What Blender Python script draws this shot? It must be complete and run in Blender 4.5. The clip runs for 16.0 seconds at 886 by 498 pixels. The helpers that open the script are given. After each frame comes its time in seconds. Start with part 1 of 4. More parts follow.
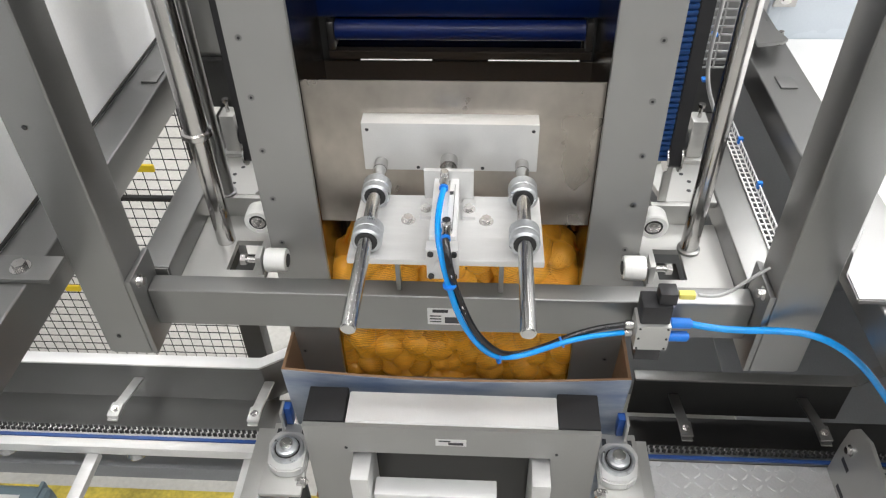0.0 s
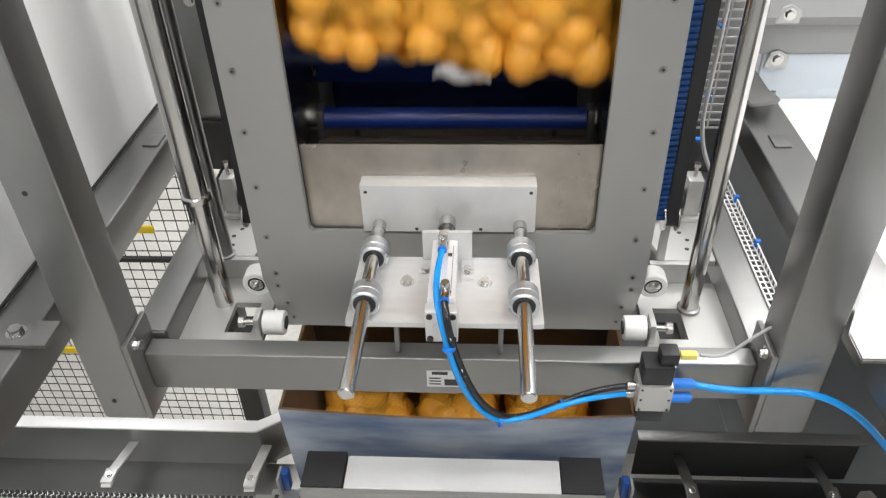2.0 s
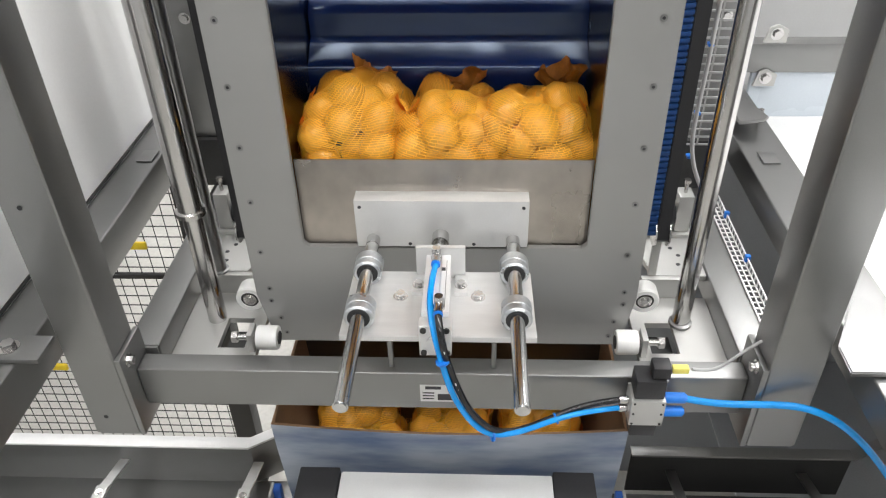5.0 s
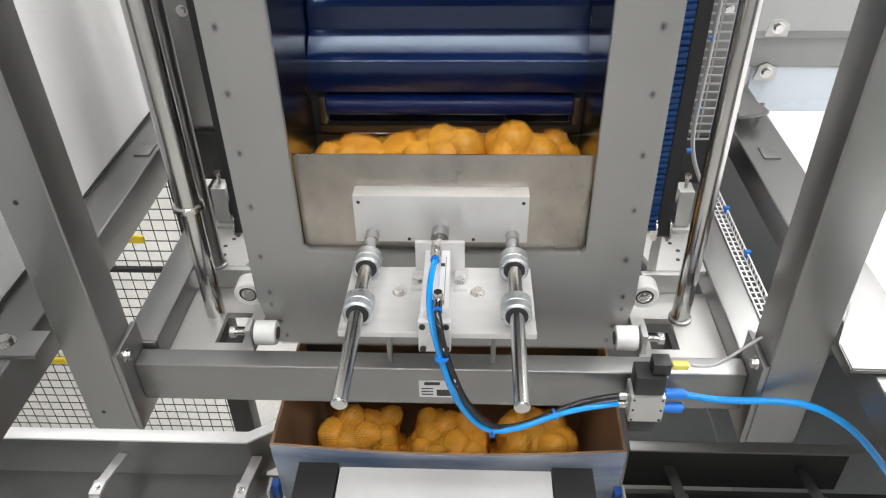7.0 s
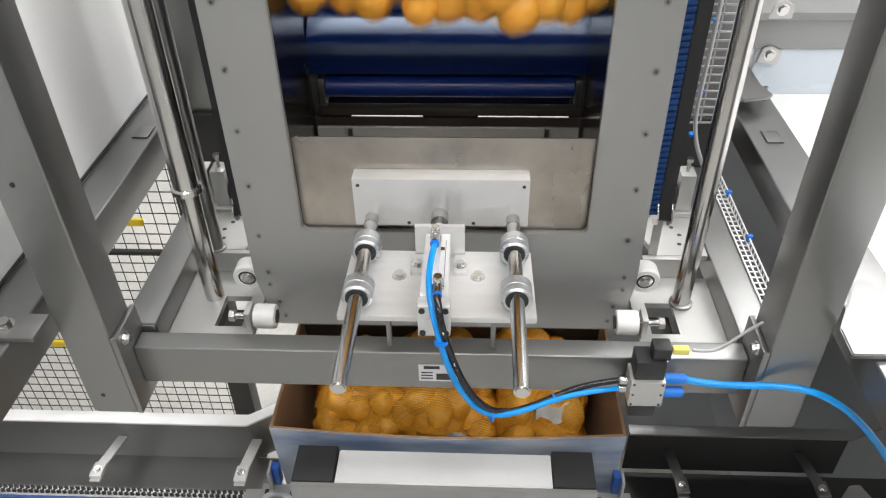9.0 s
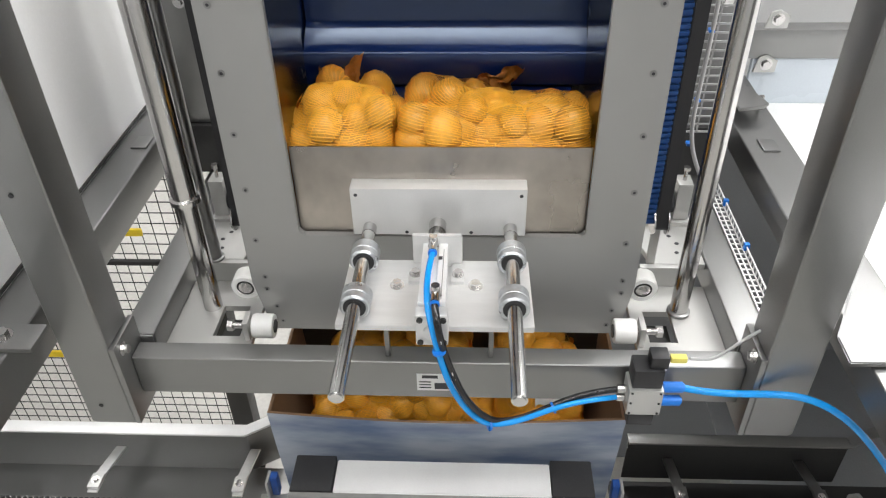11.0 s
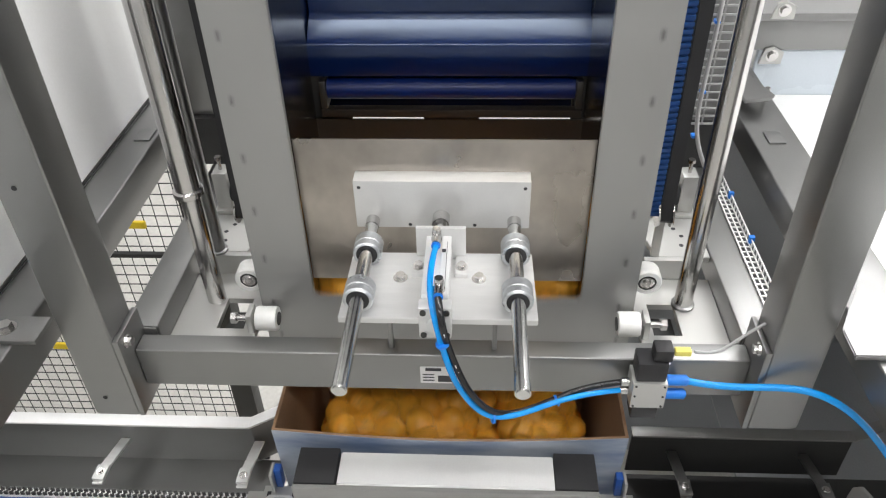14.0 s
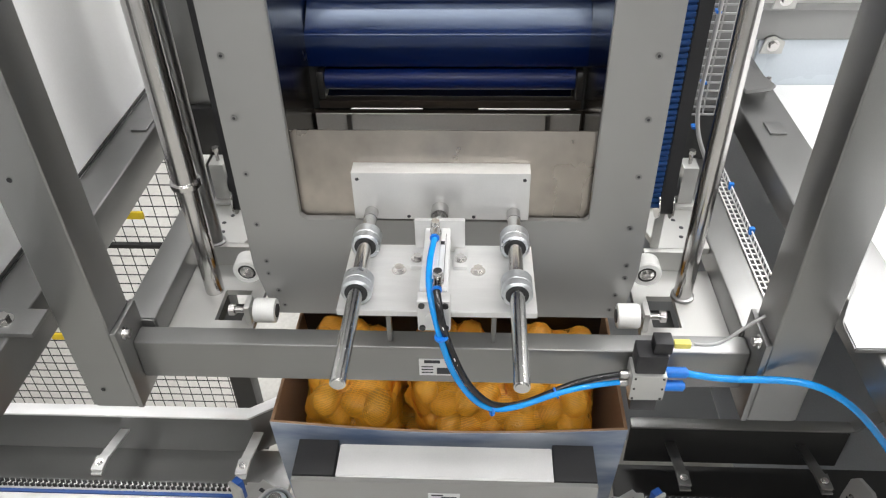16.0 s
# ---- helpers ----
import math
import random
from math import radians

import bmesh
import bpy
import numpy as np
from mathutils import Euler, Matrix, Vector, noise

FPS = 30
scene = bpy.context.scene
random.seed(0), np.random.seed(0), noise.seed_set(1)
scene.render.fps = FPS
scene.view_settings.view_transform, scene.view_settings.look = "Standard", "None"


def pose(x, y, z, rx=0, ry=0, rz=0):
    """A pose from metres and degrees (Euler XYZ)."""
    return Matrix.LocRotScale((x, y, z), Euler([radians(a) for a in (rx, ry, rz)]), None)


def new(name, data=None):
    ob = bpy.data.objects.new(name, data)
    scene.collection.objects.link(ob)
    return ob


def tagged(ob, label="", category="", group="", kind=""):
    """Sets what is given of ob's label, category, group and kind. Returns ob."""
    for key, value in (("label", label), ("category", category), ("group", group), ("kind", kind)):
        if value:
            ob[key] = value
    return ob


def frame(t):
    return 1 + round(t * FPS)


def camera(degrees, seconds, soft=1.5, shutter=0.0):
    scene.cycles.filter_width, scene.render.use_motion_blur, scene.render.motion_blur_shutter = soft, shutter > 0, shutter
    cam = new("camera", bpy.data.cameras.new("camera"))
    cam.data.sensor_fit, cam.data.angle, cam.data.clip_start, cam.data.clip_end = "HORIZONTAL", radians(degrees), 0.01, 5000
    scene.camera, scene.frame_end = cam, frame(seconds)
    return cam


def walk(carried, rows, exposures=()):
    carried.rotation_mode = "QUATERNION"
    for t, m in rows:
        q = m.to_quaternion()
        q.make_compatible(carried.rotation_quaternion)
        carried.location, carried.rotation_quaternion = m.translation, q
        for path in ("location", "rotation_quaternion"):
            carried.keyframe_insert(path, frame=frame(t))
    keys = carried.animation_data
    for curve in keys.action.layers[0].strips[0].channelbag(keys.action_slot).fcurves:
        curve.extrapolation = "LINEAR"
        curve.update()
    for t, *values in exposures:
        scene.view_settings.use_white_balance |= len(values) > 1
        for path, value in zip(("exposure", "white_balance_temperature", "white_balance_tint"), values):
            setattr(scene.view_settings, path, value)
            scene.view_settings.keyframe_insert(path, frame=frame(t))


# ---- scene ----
cam = camera(60.9, 16.0, soft=1.2, shutter=0.5)
walk(cam, [
    (0.0, pose(0.056, -0.897, 0.905, 48.49, 1.17, 3.17)),
    (0.5, pose(0.055, -0.898, 0.905, 48.20, 1.07, 3.04)),
    (1.0, pose(0.052, -0.898, 0.907, 48.34, 0.97, 3.12)),
    (1.5, pose(0.056, -0.893, 0.910, 49.73, 1.20, 2.68)),
    (2.0, pose(0.057, -0.889, 0.911, 52.69, 1.49, 2.86)),
    (2.5, pose(0.055, -0.887, 0.909, 53.13, 1.54, 3.09)),
    (3.0, pose(0.054, -0.898, 0.914, 54.19, 1.20, 2.94)),
    (3.5, pose(0.058, -0.898, 0.911, 53.82, 1.67, 2.80)),
    (4.0, pose(0.056, -0.899, 0.912, 54.08, 1.46, 2.48)),
    (6.5, pose(0.054, -0.895, 0.910, 53.84, 0.98, 2.37)),
    (7.0, pose(0.053, -0.891, 0.911, 53.50, 0.97, 2.31)),
    (7.5, pose(0.056, -0.889, 0.910, 53.07, 1.14, 2.57)),
    (8.0, pose(0.052, -0.883, 0.906, 52.19, 0.75, 2.45)),
    (8.5, pose(0.052, -0.882, 0.906, 52.13, 0.73, 2.42)),
    (9.0, pose(0.054, -0.885, 0.907, 52.25, 0.89, 2.44)),
    (11.5, pose(0.056, -0.888, 0.909, 52.98, 0.98, 2.27)),
    (12.0, pose(0.053, -0.891, 0.908, 52.93, 0.99, 2.38)),
    (12.5, pose(0.057, -0.887, 0.910, 52.70, 1.20, 2.20)),
    (13.0, pose(0.056, -0.883, 0.910, 52.55, 1.11, 2.54)),
    (13.5, pose(0.056, -0.884, 0.908, 52.48, 1.06, 2.58)),
    (14.0, pose(0.057, -0.884, 0.907, 52.37, 1.14, 2.55)),
    (14.5, pose(0.056, -0.884, 0.908, 52.01, 1.08, 2.46)),
    (15.0, pose(0.056, -0.881, 0.910, 51.69, 1.12, 2.40)),
    (15.5, pose(0.057, -0.876, 0.909, 51.53, 1.12, 2.44)),
    (16.0, pose(0.057, -0.876, 0.907, 51.53, 1.09, 2.50)),
])

# ---- light: a closed hall with rows of tube lamps under the ceiling ----
FLOOR = -1.35
world = bpy.data.worlds.new("hall_air")
scene.world = world
world.use_nodes = True
world.node_tree.nodes["Background"].inputs[0].default_value = (0.8, 0.9, 1.0, 1)
world.node_tree.nodes["Background"].inputs[1].default_value = 0.02
scene.view_settings.exposure = 0.0
LAMP_WATTS = 18.8


# ---- materials ----
def material(name, colour, rough=0.5, metal=0.0, spread=0.12, scale=8.0, bump=0.0, fine=120.0, stretch=(1, 1, 1),
             rough_spread=0.1, coat=0.0, vary=0.0, island=0.0):
    m = bpy.data.materials.new(name)
    m.use_nodes = True
    nt = m.node_tree
    bs = nt.nodes["Principled BSDF"]
    bs.inputs["Metallic"].default_value = metal
    bs.inputs["Coat Weight"].default_value = coat
    co = nt.nodes.new("ShaderNodeTexCoord")
    mp = nt.nodes.new("ShaderNodeMapping")
    mp.inputs["Scale"].default_value = stretch
    nt.links.new(co.outputs["Object"], mp.inputs["Vector"])
    big, small = nt.nodes.new("ShaderNodeTexNoise"), nt.nodes.new("ShaderNodeTexNoise")
    for n, s, d in ((big, scale, 4), (small, fine, 3)):
        n.inputs["Scale"].default_value, n.inputs["Detail"].default_value = s, d
        nt.links.new(mp.outputs[0], n.inputs["Vector"])
    add = nt.nodes.new("ShaderNodeMath")
    add.operation = "MULTIPLY_ADD"
    nt.links.new(small.outputs[0], add.inputs[0])
    add.inputs[1].default_value = 0.5
    nt.links.new(big.outputs[0], add.inputs[2])
    source = add.outputs[0]
    for node, socket, amount in (("ShaderNodeObjectInfo", "Random", vary), ("ShaderNodeNewGeometry", "Random Per Island", island)):
        if amount:
            r = nt.nodes.new(node)
            s = nt.nodes.new("ShaderNodeMath")
            s.operation = "MULTIPLY_ADD"
            nt.links.new(r.outputs[socket], s.inputs[0])
            s.inputs[1].default_value = amount
            nt.links.new(source, s.inputs[2])
            source = s.outputs[0]
    ramp = nt.nodes.new("ShaderNodeMapRange")
    ramp.inputs["From Min"].default_value, ramp.inputs["From Max"].default_value = 0.45, 1.05 + vary + island
    ramp.inputs["To Min"].default_value, ramp.inputs["To Max"].default_value = 1 - spread, 1 + spread
    nt.links.new(source, ramp.inputs["Value"])
    mul = nt.nodes.new("ShaderNodeMix")
    mul.data_type, mul.blend_type = "RGBA", "MULTIPLY"
    mul.inputs["Factor"].default_value = 1
    mul.inputs["A"].default_value = (*colour, 1)
    nt.links.new(ramp.outputs[0], mul.inputs["B"])
    nt.links.new(mul.outputs["Result"], bs.inputs["Base Color"])
    rr = nt.nodes.new("ShaderNodeMapRange")
    rr.inputs["From Min"].default_value, rr.inputs["From Max"].default_value = 0.3, 0.75
    rr.inputs["To Min"].default_value, rr.inputs["To Max"].default_value = max(rough - rough_spread, 0.03), min(rough + rough_spread, 1)
    nt.links.new(big.outputs[0], rr.inputs["Value"])
    nt.links.new(rr.outputs[0], bs.inputs["Roughness"])
    if bump:
        b = nt.nodes.new("ShaderNodeBump")
        b.inputs["Strength"].default_value, b.inputs["Distance"].default_value = bump, 0.002
        nt.links.new(small.outputs[0], b.inputs["Height"])
        nt.links.new(b.outputs[0], bs.inputs["Normal"])
    return m


def glow(name, colour, strength):
    m = bpy.data.materials.new(name)
    m.use_nodes = True
    bs = m.node_tree.nodes["Principled BSDF"]
    bs.inputs["Emission Color"].default_value = (*colour, 1)
    bs.inputs["Emission Strength"].default_value = strength
    return m


STEEL = material("bead_blasted_steel", (0.27, 0.27, 0.268), 0.34, 0.92, 0.10, 5, 0.08, 700, rough_spread=0.05)
STEEL_PLATE = material("blasted_steel_plate", (0.35, 0.35, 0.34), 0.44, 0.55, 0.07, 4, 0.06, 700, rough_spread=0.05)
STEEL_LIGHT = material("light_blasted_steel", (0.52, 0.52, 0.505), 0.45, 0.7, 0.08, 6, 0.06, 600, rough_spread=0.05)
# brown clouds paint stains and mottled reflections into the sheet's colour
STEEL_BROWN_SHEEN = material("brushed_steel_brown_sheen", (0.42, 0.385, 0.345), 0.30, 0.95, 0.30, 7, 0, 22, (1, 1, 0.8), 0.05)
POLISHED = material("polished_steel", (0.56, 0.55, 0.54), 0.19, 1.0, 0.08, 12, 0, 300, rough_spread=0.05)
CHROME = material("ground_shaft_steel", (0.60, 0.60, 0.59), 0.20, 1.0, 0.04, 20, 0, 400, rough_spread=0.02)
ALU = material("milled_aluminium", (0.69, 0.69, 0.685), 0.42, 0.5, 0.08, 14, 0.05, 500, (1, 6, 1), 0.08)
BEARING = material("cast_aluminium", (0.56, 0.58, 0.60), 0.36, 0.8, 0.22, 60, 0.08, 300)
ALU_WHITE = material("anodised_aluminium", (0.82, 0.82, 0.82), 0.40, 0.35, 0.06, 10, 0.04, 400)
DULL_STEEL = material("dull_steel", (0.50, 0.49, 0.465), 0.5, 0.25, 0.1, 5, 0.03, 300)
GREY_SHEET = material("slate_grey_sheet", (0.27, 0.28, 0.295), 0.4, 0.2, 0.12, 3, 0.03, 200)
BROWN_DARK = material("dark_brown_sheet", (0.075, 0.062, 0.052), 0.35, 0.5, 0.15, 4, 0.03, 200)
# dark steel parts, and the shade painted into the clamp opening
DARK_STEEL_SHADE = material("dark_steel_and_shade", (0.05, 0.05, 0.05), 0.45, 0.6, 0.15, 6, 0.05, 300)
BLACK = material("black_plastic", (0.016, 0.016, 0.018), 0.45, 0, 0.3, 20, 0.1, 300)
RUBBER = material("black_rubber", (0.02, 0.02, 0.022), 0.62, 0, 0.3, 20, 0.15, 400)
WHITE_ROLLER = material("white_nylon", (0.82, 0.82, 0.80), 0.4, 0, 0.05, 15, 0, 200)
BLUE_HOSE = material("blue_hose", (0.006, 0.30, 0.80), 0.16, 0, 0.1, 30, 0, 300)
BLACK_HOSE = material("black_hose", (0.012, 0.012, 0.014), 0.16, 0, 0.3, 30, 0, 300)
YELLOW_WORN = material("worn_yellow_paint", (0.55, 0.43, 0.06), 0.6, 0, 0.5, 9, 0.2, 80)
BLUE_FIT = material("blue_fitting", (0.01, 0.19, 0.70), 0.35, 0, 0.1, 30, 0, 300)
BLUE_BELT = material("blue_belt", (0.002, 0.013, 0.08), 0.22, 0, 0.3, 5, 0.10, 22, (0.25, 1, 1), 0.09)
BLUE_BELT.node_tree.nodes["Principled BSDF"].inputs["Specular Tint"].default_value = (0.66, 0.80, 1.0, 1)
BLUE_BELT.node_tree.nodes["Principled BSDF"].inputs["Specular IOR Level"].default_value = 0.85
BLUE_DRUM = material("blue_roller_cover", (0.003, 0.018, 0.13), 0.38, 0, 0.2, 8, 0.03, 200)
BLUE_TOOTH = material("blue_belt_teeth", (0.01, 0.07, 0.26), 0.5, 0, 0.2, 20, 0, 200)
BLUE_STRIP = material("blue_wear_strip", (0.015, 0.07, 0.28), 0.4, 0, 0.2, 20, 0, 200)
BLUE_DARK = material("dark_blue_side", (0.004, 0.012, 0.06), 0.2, 0.2, 0.2, 6, 0, 200)
CARD = material("brown_cardboard", (0.29, 0.175, 0.10), 0.85, 0, 0.2, 7, 0.2, 300)
HALL_WALL = material("white_hall_wall", (0.55, 0.56, 0.57), 0.6, 0, 0.06, 1, 0.02, 60)
WHITE_PAINT = material("white_panel", (0.94, 0.94, 0.935), 0.45, 0, 0.04, 2, 0.02, 200)
OFF_WHITE = material("off_white_sheet", (0.72, 0.72, 0.715), 0.4, 0, 0.05, 3, 0.02, 200)
PALE_PANEL = material("pale_blue_panel", (0.62, 0.68, 0.74), 0.3, 0, 0.05, 3, 0.02, 200)
CONCRETE = material("pale_concrete", (0.50, 0.49, 0.46), 0.7, 0, 0.22, 1.5, 0.2, 60)
YELLOW = material("yellow_plastic", (0.80, 0.58, 0.02), 0.5, 0, 0.1, 20, 0, 200)
YELLOW_PALE = material("pale_yellow_plastic", (0.78, 0.70, 0.16), 0.5, 0, 0.1, 20, 0, 200)
GREY_CABLE = material("grey_cable", (0.42, 0.42, 0.42), 0.5, 0, 0.1, 20, 0, 200)
WIRE = material("black_wire_mesh", (0.03, 0.03, 0.03), 0.5, 0.2, 0.2, 20, 0, 200)
TREAD = material("tread_plate", (0.66, 0.66, 0.67), 0.40, 0.3, 0.12, 8, 0.05, 300)
GREY_PAINT = material("grey_blue_motor_paint", (0.14, 0.19, 0.22), 0.4, 0, 0.1, 10, 0.05, 200)
LABEL = material("silver_label", (0.72, 0.72, 0.72), 0.4, 0.3, 0.05, 40, 0, 300)
INK = material("dark_print", (0.03, 0.03, 0.035), 0.5, 0, 0.2, 30, 0, 300)
POTATO = material("potato_skin", (0.77, 0.385, 0.05), 0.36, 0, 0.26, 45, 0.35, 260, rough_spread=0.08, vary=0.5)
NET = material("orange_net", (1.0, 0.51, 0.045), 0.38, 0, 0.15, 20, 0, 200)
# same orange net, browned to paint in the shade behind the bags
NET_NECK_SHADED = material("bunched_net_end_shaded", (0.46, 0.165, 0.018), 0.5, 0, 0.35, 60, 0.5, 500)
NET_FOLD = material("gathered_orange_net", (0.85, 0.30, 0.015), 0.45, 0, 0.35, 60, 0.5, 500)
FILM = material("white_film", (0.75, 0.74, 0.72), 0.3, 0, 0.1, 20, 0, 200)
RED = material("red_mark", (0.30, 0.03, 0.03), 0.5, 0, 0.2, 20, 0, 200)
LAMP = glow("lamp_tube", (1.0, 0.98, 0.95), 5.0)


# printed front of the carton: a washed-out blue sky
def printed_card():
    m = bpy.data.materials.new("printed_cardboard")
    m.use_nodes = True
    nt = m.node_tree
    bs = nt.nodes["Principled BSDF"]
    bs.inputs["Roughness"].default_value = 0.32
    co = nt.nodes.new("ShaderNodeTexCoord")
    mp = nt.nodes.new("ShaderNodeMapping")
    mp.inputs["Scale"].default_value = (1.2, 1, 5)
    nz = nt.nodes.new("ShaderNodeTexNoise")
    nz.inputs["Scale"].default_value, nz.inputs["Detail"].default_value = 3.5, 5
    ramp = nt.nodes.new("ShaderNodeValToRGB")
    ramp.color_ramp.elements[0].position, ramp.color_ramp.elements[0].color = 0.36, (0.13, 0.18, 0.29, 1)
    ramp.color_ramp.elements[1].position, ramp.color_ramp.elements[1].color = 0.64, (0.42, 0.46, 0.52, 1)
    nt.links.new(co.outputs["Object"], mp.inputs[0])
    nt.links.new(mp.outputs[0], nz.inputs["Vector"])
    nt.links.new(nz.outputs[0], ramp.inputs[0])
    nt.links.new(ramp.outputs[0], bs.inputs["Base Color"])
    return m


PRINT = printed_card()


# ---- mesh tools ----
def add_box(bm, lo, hi):
    lo, hi = Vector(lo), Vector(hi)
    r = bmesh.ops.create_cube(bm, size=1.0, matrix=Matrix.Translation((lo + hi) / 2) @ Matrix.Diagonal((*(hi - lo), 1)))
    return r["verts"]


def box(lo, hi, bevel=0.0015, seg=2):
    bm = bmesh.new()
    add_box(bm, lo, hi)
    if bevel:
        bmesh.ops.bevel(bm, geom=bm.edges[:], offset=bevel, segments=seg, affect="EDGES", profile=0.6)
    return bm


def add_rod(bm, a, b, r, seg=24, r2=None):
    a, b = Vector(a), Vector(b)
    d = b - a
    m = Matrix.Translation((a + b) / 2) @ d.to_track_quat("Z", "Y").to_matrix().to_4x4()
    return bmesh.ops.create_cone(bm, cap_ends=True, segments=seg, radius1=r, radius2=r if r2 is None else r2, depth=d.length, matrix=m)["verts"]


def rod(a, b, r, seg=24, bevel=0.0):
    bm = bmesh.new()
    add_rod(bm, a, b, r, seg)
    if bevel:
        caps = [e for e in bm.edges if len(e.link_faces) == 2 and any(len(f.verts) > 4 for f in e.link_faces)]
        bmesh.ops.bevel(bm, geom=caps, offset=bevel, segments=2, affect="EDGES")
    return bm


def lathe(profile, a, axis, seg=28):
    """A turned part: (radius, along) pairs about an axis from a."""
    bm = bmesh.new()
    axis = Vector(axis).normalized()
    m = Matrix.Translation(a) @ axis.to_track_quat("Z", "Y").to_matrix().to_4x4()
    rings = []
    for r, h in profile:
        rings.append([bm.verts.new(m @ Vector((r * math.cos(k * math.tau / seg), r * math.sin(k * math.tau / seg), h))) for k in range(seg)])
    for p, q in zip(rings, rings[1:]):
        for k in range(seg):
            bm.faces.new((p[k], p[(k + 1) % seg], q[(k + 1) % seg], q[k]))
    bm.faces.new(list(reversed(rings[0])))
    bm.faces.new(rings[-1])
    bmesh.ops.recalc_face_normals(bm, faces=bm.faces[:])
    return bm


def prism(points, axis, lo, hi, bevel=0.0):
    """A flat outline in the two other axes, pushed from lo to hi along axis."""
    bm = bmesh.new()
    k = "xyz".index(axis)

    def at(p, h):
        v = list(p)
        v.insert(k, h)
        return bm.verts.new(v)
    a, b = [at(p, lo) for p in points], [at(p, hi) for p in points]
    n = len(points)
    bm.faces.new(a)
    bm.faces.new(list(reversed(b)))
    for i in range(n):
        bm.faces.new((a[i], b[i], b[(i + 1) % n], a[(i + 1) % n]))
    bmesh.ops.recalc_face_normals(bm, faces=bm.faces[:])
    if bevel:
        bmesh.ops.bevel(bm, geom=bm.edges[:], offset=bevel, segments=2, affect="EDGES")
    return bm


def finish(bm, name, mat, smooth=35):
    me = bpy.data.meshes.new(name)
    bm.normal_update()
    for f in bm.faces:
        f.smooth = True
    for e in bm.edges:
        if len(e.link_faces) == 2 and e.calc_face_angle(0) > radians(smooth):
            e.smooth = False
    bm.to_mesh(me)
    bm.free()
    me.materials.append(mat)
    return me


def part(name, bm, mat, parent=None, label=""):
    ob = new(name, finish(bm, name, mat))
    if parent is not None:
        ob.parent = parent
    return tagged(ob, label)


def thing(name, label, category, at=(0, 0, 0), group="", kind=""):
    ob = new(name)
    ob.location = at
    ob.empty_display_size = 0.05
    return tagged(ob, label, category, group, kind)


def tube(name, points, r, mat, parent=None, label="", res=8):
    cu = bpy.data.curves.new(name, "CURVE")
    cu.dimensions, cu.bevel_depth, cu.bevel_resolution, cu.resolution_u, cu.use_fill_caps = "3D", r, 4, res, True
    sp = cu.splines.new("NURBS")
    sp.points.add(len(points) - 1)
    for p, q in zip(sp.points, points):
        p.co = (*q, 1)
    sp.use_endpoint_u, sp.order_u = True, 4
    tmp = bpy.data.objects.new(name, cu)
    me = bpy.data.meshes.new_from_object(tmp)
    bpy.data.objects.remove(tmp)
    for p in me.polygons:
        p.use_smooth = True
    me.materials.clear()
    me.materials.append(mat)
    ob = new(name, me)
    if parent is not None:
        ob.parent = parent
    return tagged(ob, label)


def hexhead(bm, at, axis, r=0.008, h=0.006):
    a = Vector(at)
    add_rod(bm, a, a + Vector(axis) * 0.0015, r * 1.5, 20)
    add_rod(bm, a + Vector(axis) * 0.0015, a + Vector(axis) * (0.0015 + h), r, 6)
    return bm


def bolt(at, axis, parent, r=0.008, h=0.006, mat=None):
    return part("bolt", hexhead(bmesh.new(), at, axis, r, h), mat or POLISHED, parent)


# ---- the hall ----
def hall():
    def setting(name, bm, mat, label, category):
        return tagged(part(name, bm, mat), label, category, kind="structure")
    setting("floor", box((-5, -5, FLOOR - 0.2), (5, 6, FLOOR), 0), CONCRETE, "pale worn concrete factory floor", "floor")
    setting("wall_south", box((-5, -5.2, FLOOR), (5, -5, 3.2), 0), HALL_WALL, "plain white hall wall", "wall")
    setting("wall_north", box((-5, 6, FLOOR), (5, 6.2, 3.2), 0), HALL_WALL, "plain white hall wall", "wall")
    setting("wall_west", box((-5.2, -5, FLOOR), (-5, 6, 3.2), 0), HALL_WALL, "plain white hall wall", "wall")
    setting("wall_east", box((5, -5, FLOOR), (5.2, 6, 3.2), 0), HALL_WALL, "plain white hall wall", "wall")
    setting("ceiling", box((-5, -5, 3.2), (5, 6, 3.4), 0), HALL_WALL, "white hall ceiling", "ceiling")
    # lamp rows from front to back, each with its west, middle and east lamp
    rows = ((-2.6, (0.6, 1.1, 1.3)), (-1.0, (1.0, 1.6, 1.6)), (0.48, (0.3, 0.85, 3.6)), (2.3, (0.35, 1.4, 3.8)), (2.95, (0.5, 1.4, 1.6)))
    for k, x in enumerate((-2.5, 0.0, 2.5)):
        for y, powers in rows:
            lamp = thing("ceiling_lamp", "long white tube lamp under the ceiling", "lamp", (x, y, 3.1), "ceiling lamps")
            part("housing", box((-1.12, -0.18, 0.0), (1.12, 0.18, 0.08), 0.01), WHITE_PAINT, lamp)
            part("diffuser", box((-1.1, -0.16, -0.03), (1.1, 0.16, -0.002), 0.01), LAMP, lamp, "glowing white diffuser")
            li = bpy.data.lights.new("tube_light", "AREA")
            li.shape, li.size, li.size_y, li.energy, li.color = "RECTANGLE", 2.2, 0.32, LAMP_WATTS * powers[k], (1.0, 0.99, 0.985)
            ob = new("tube_light", li)
            ob.location = (x, y, 3.05)


hall()


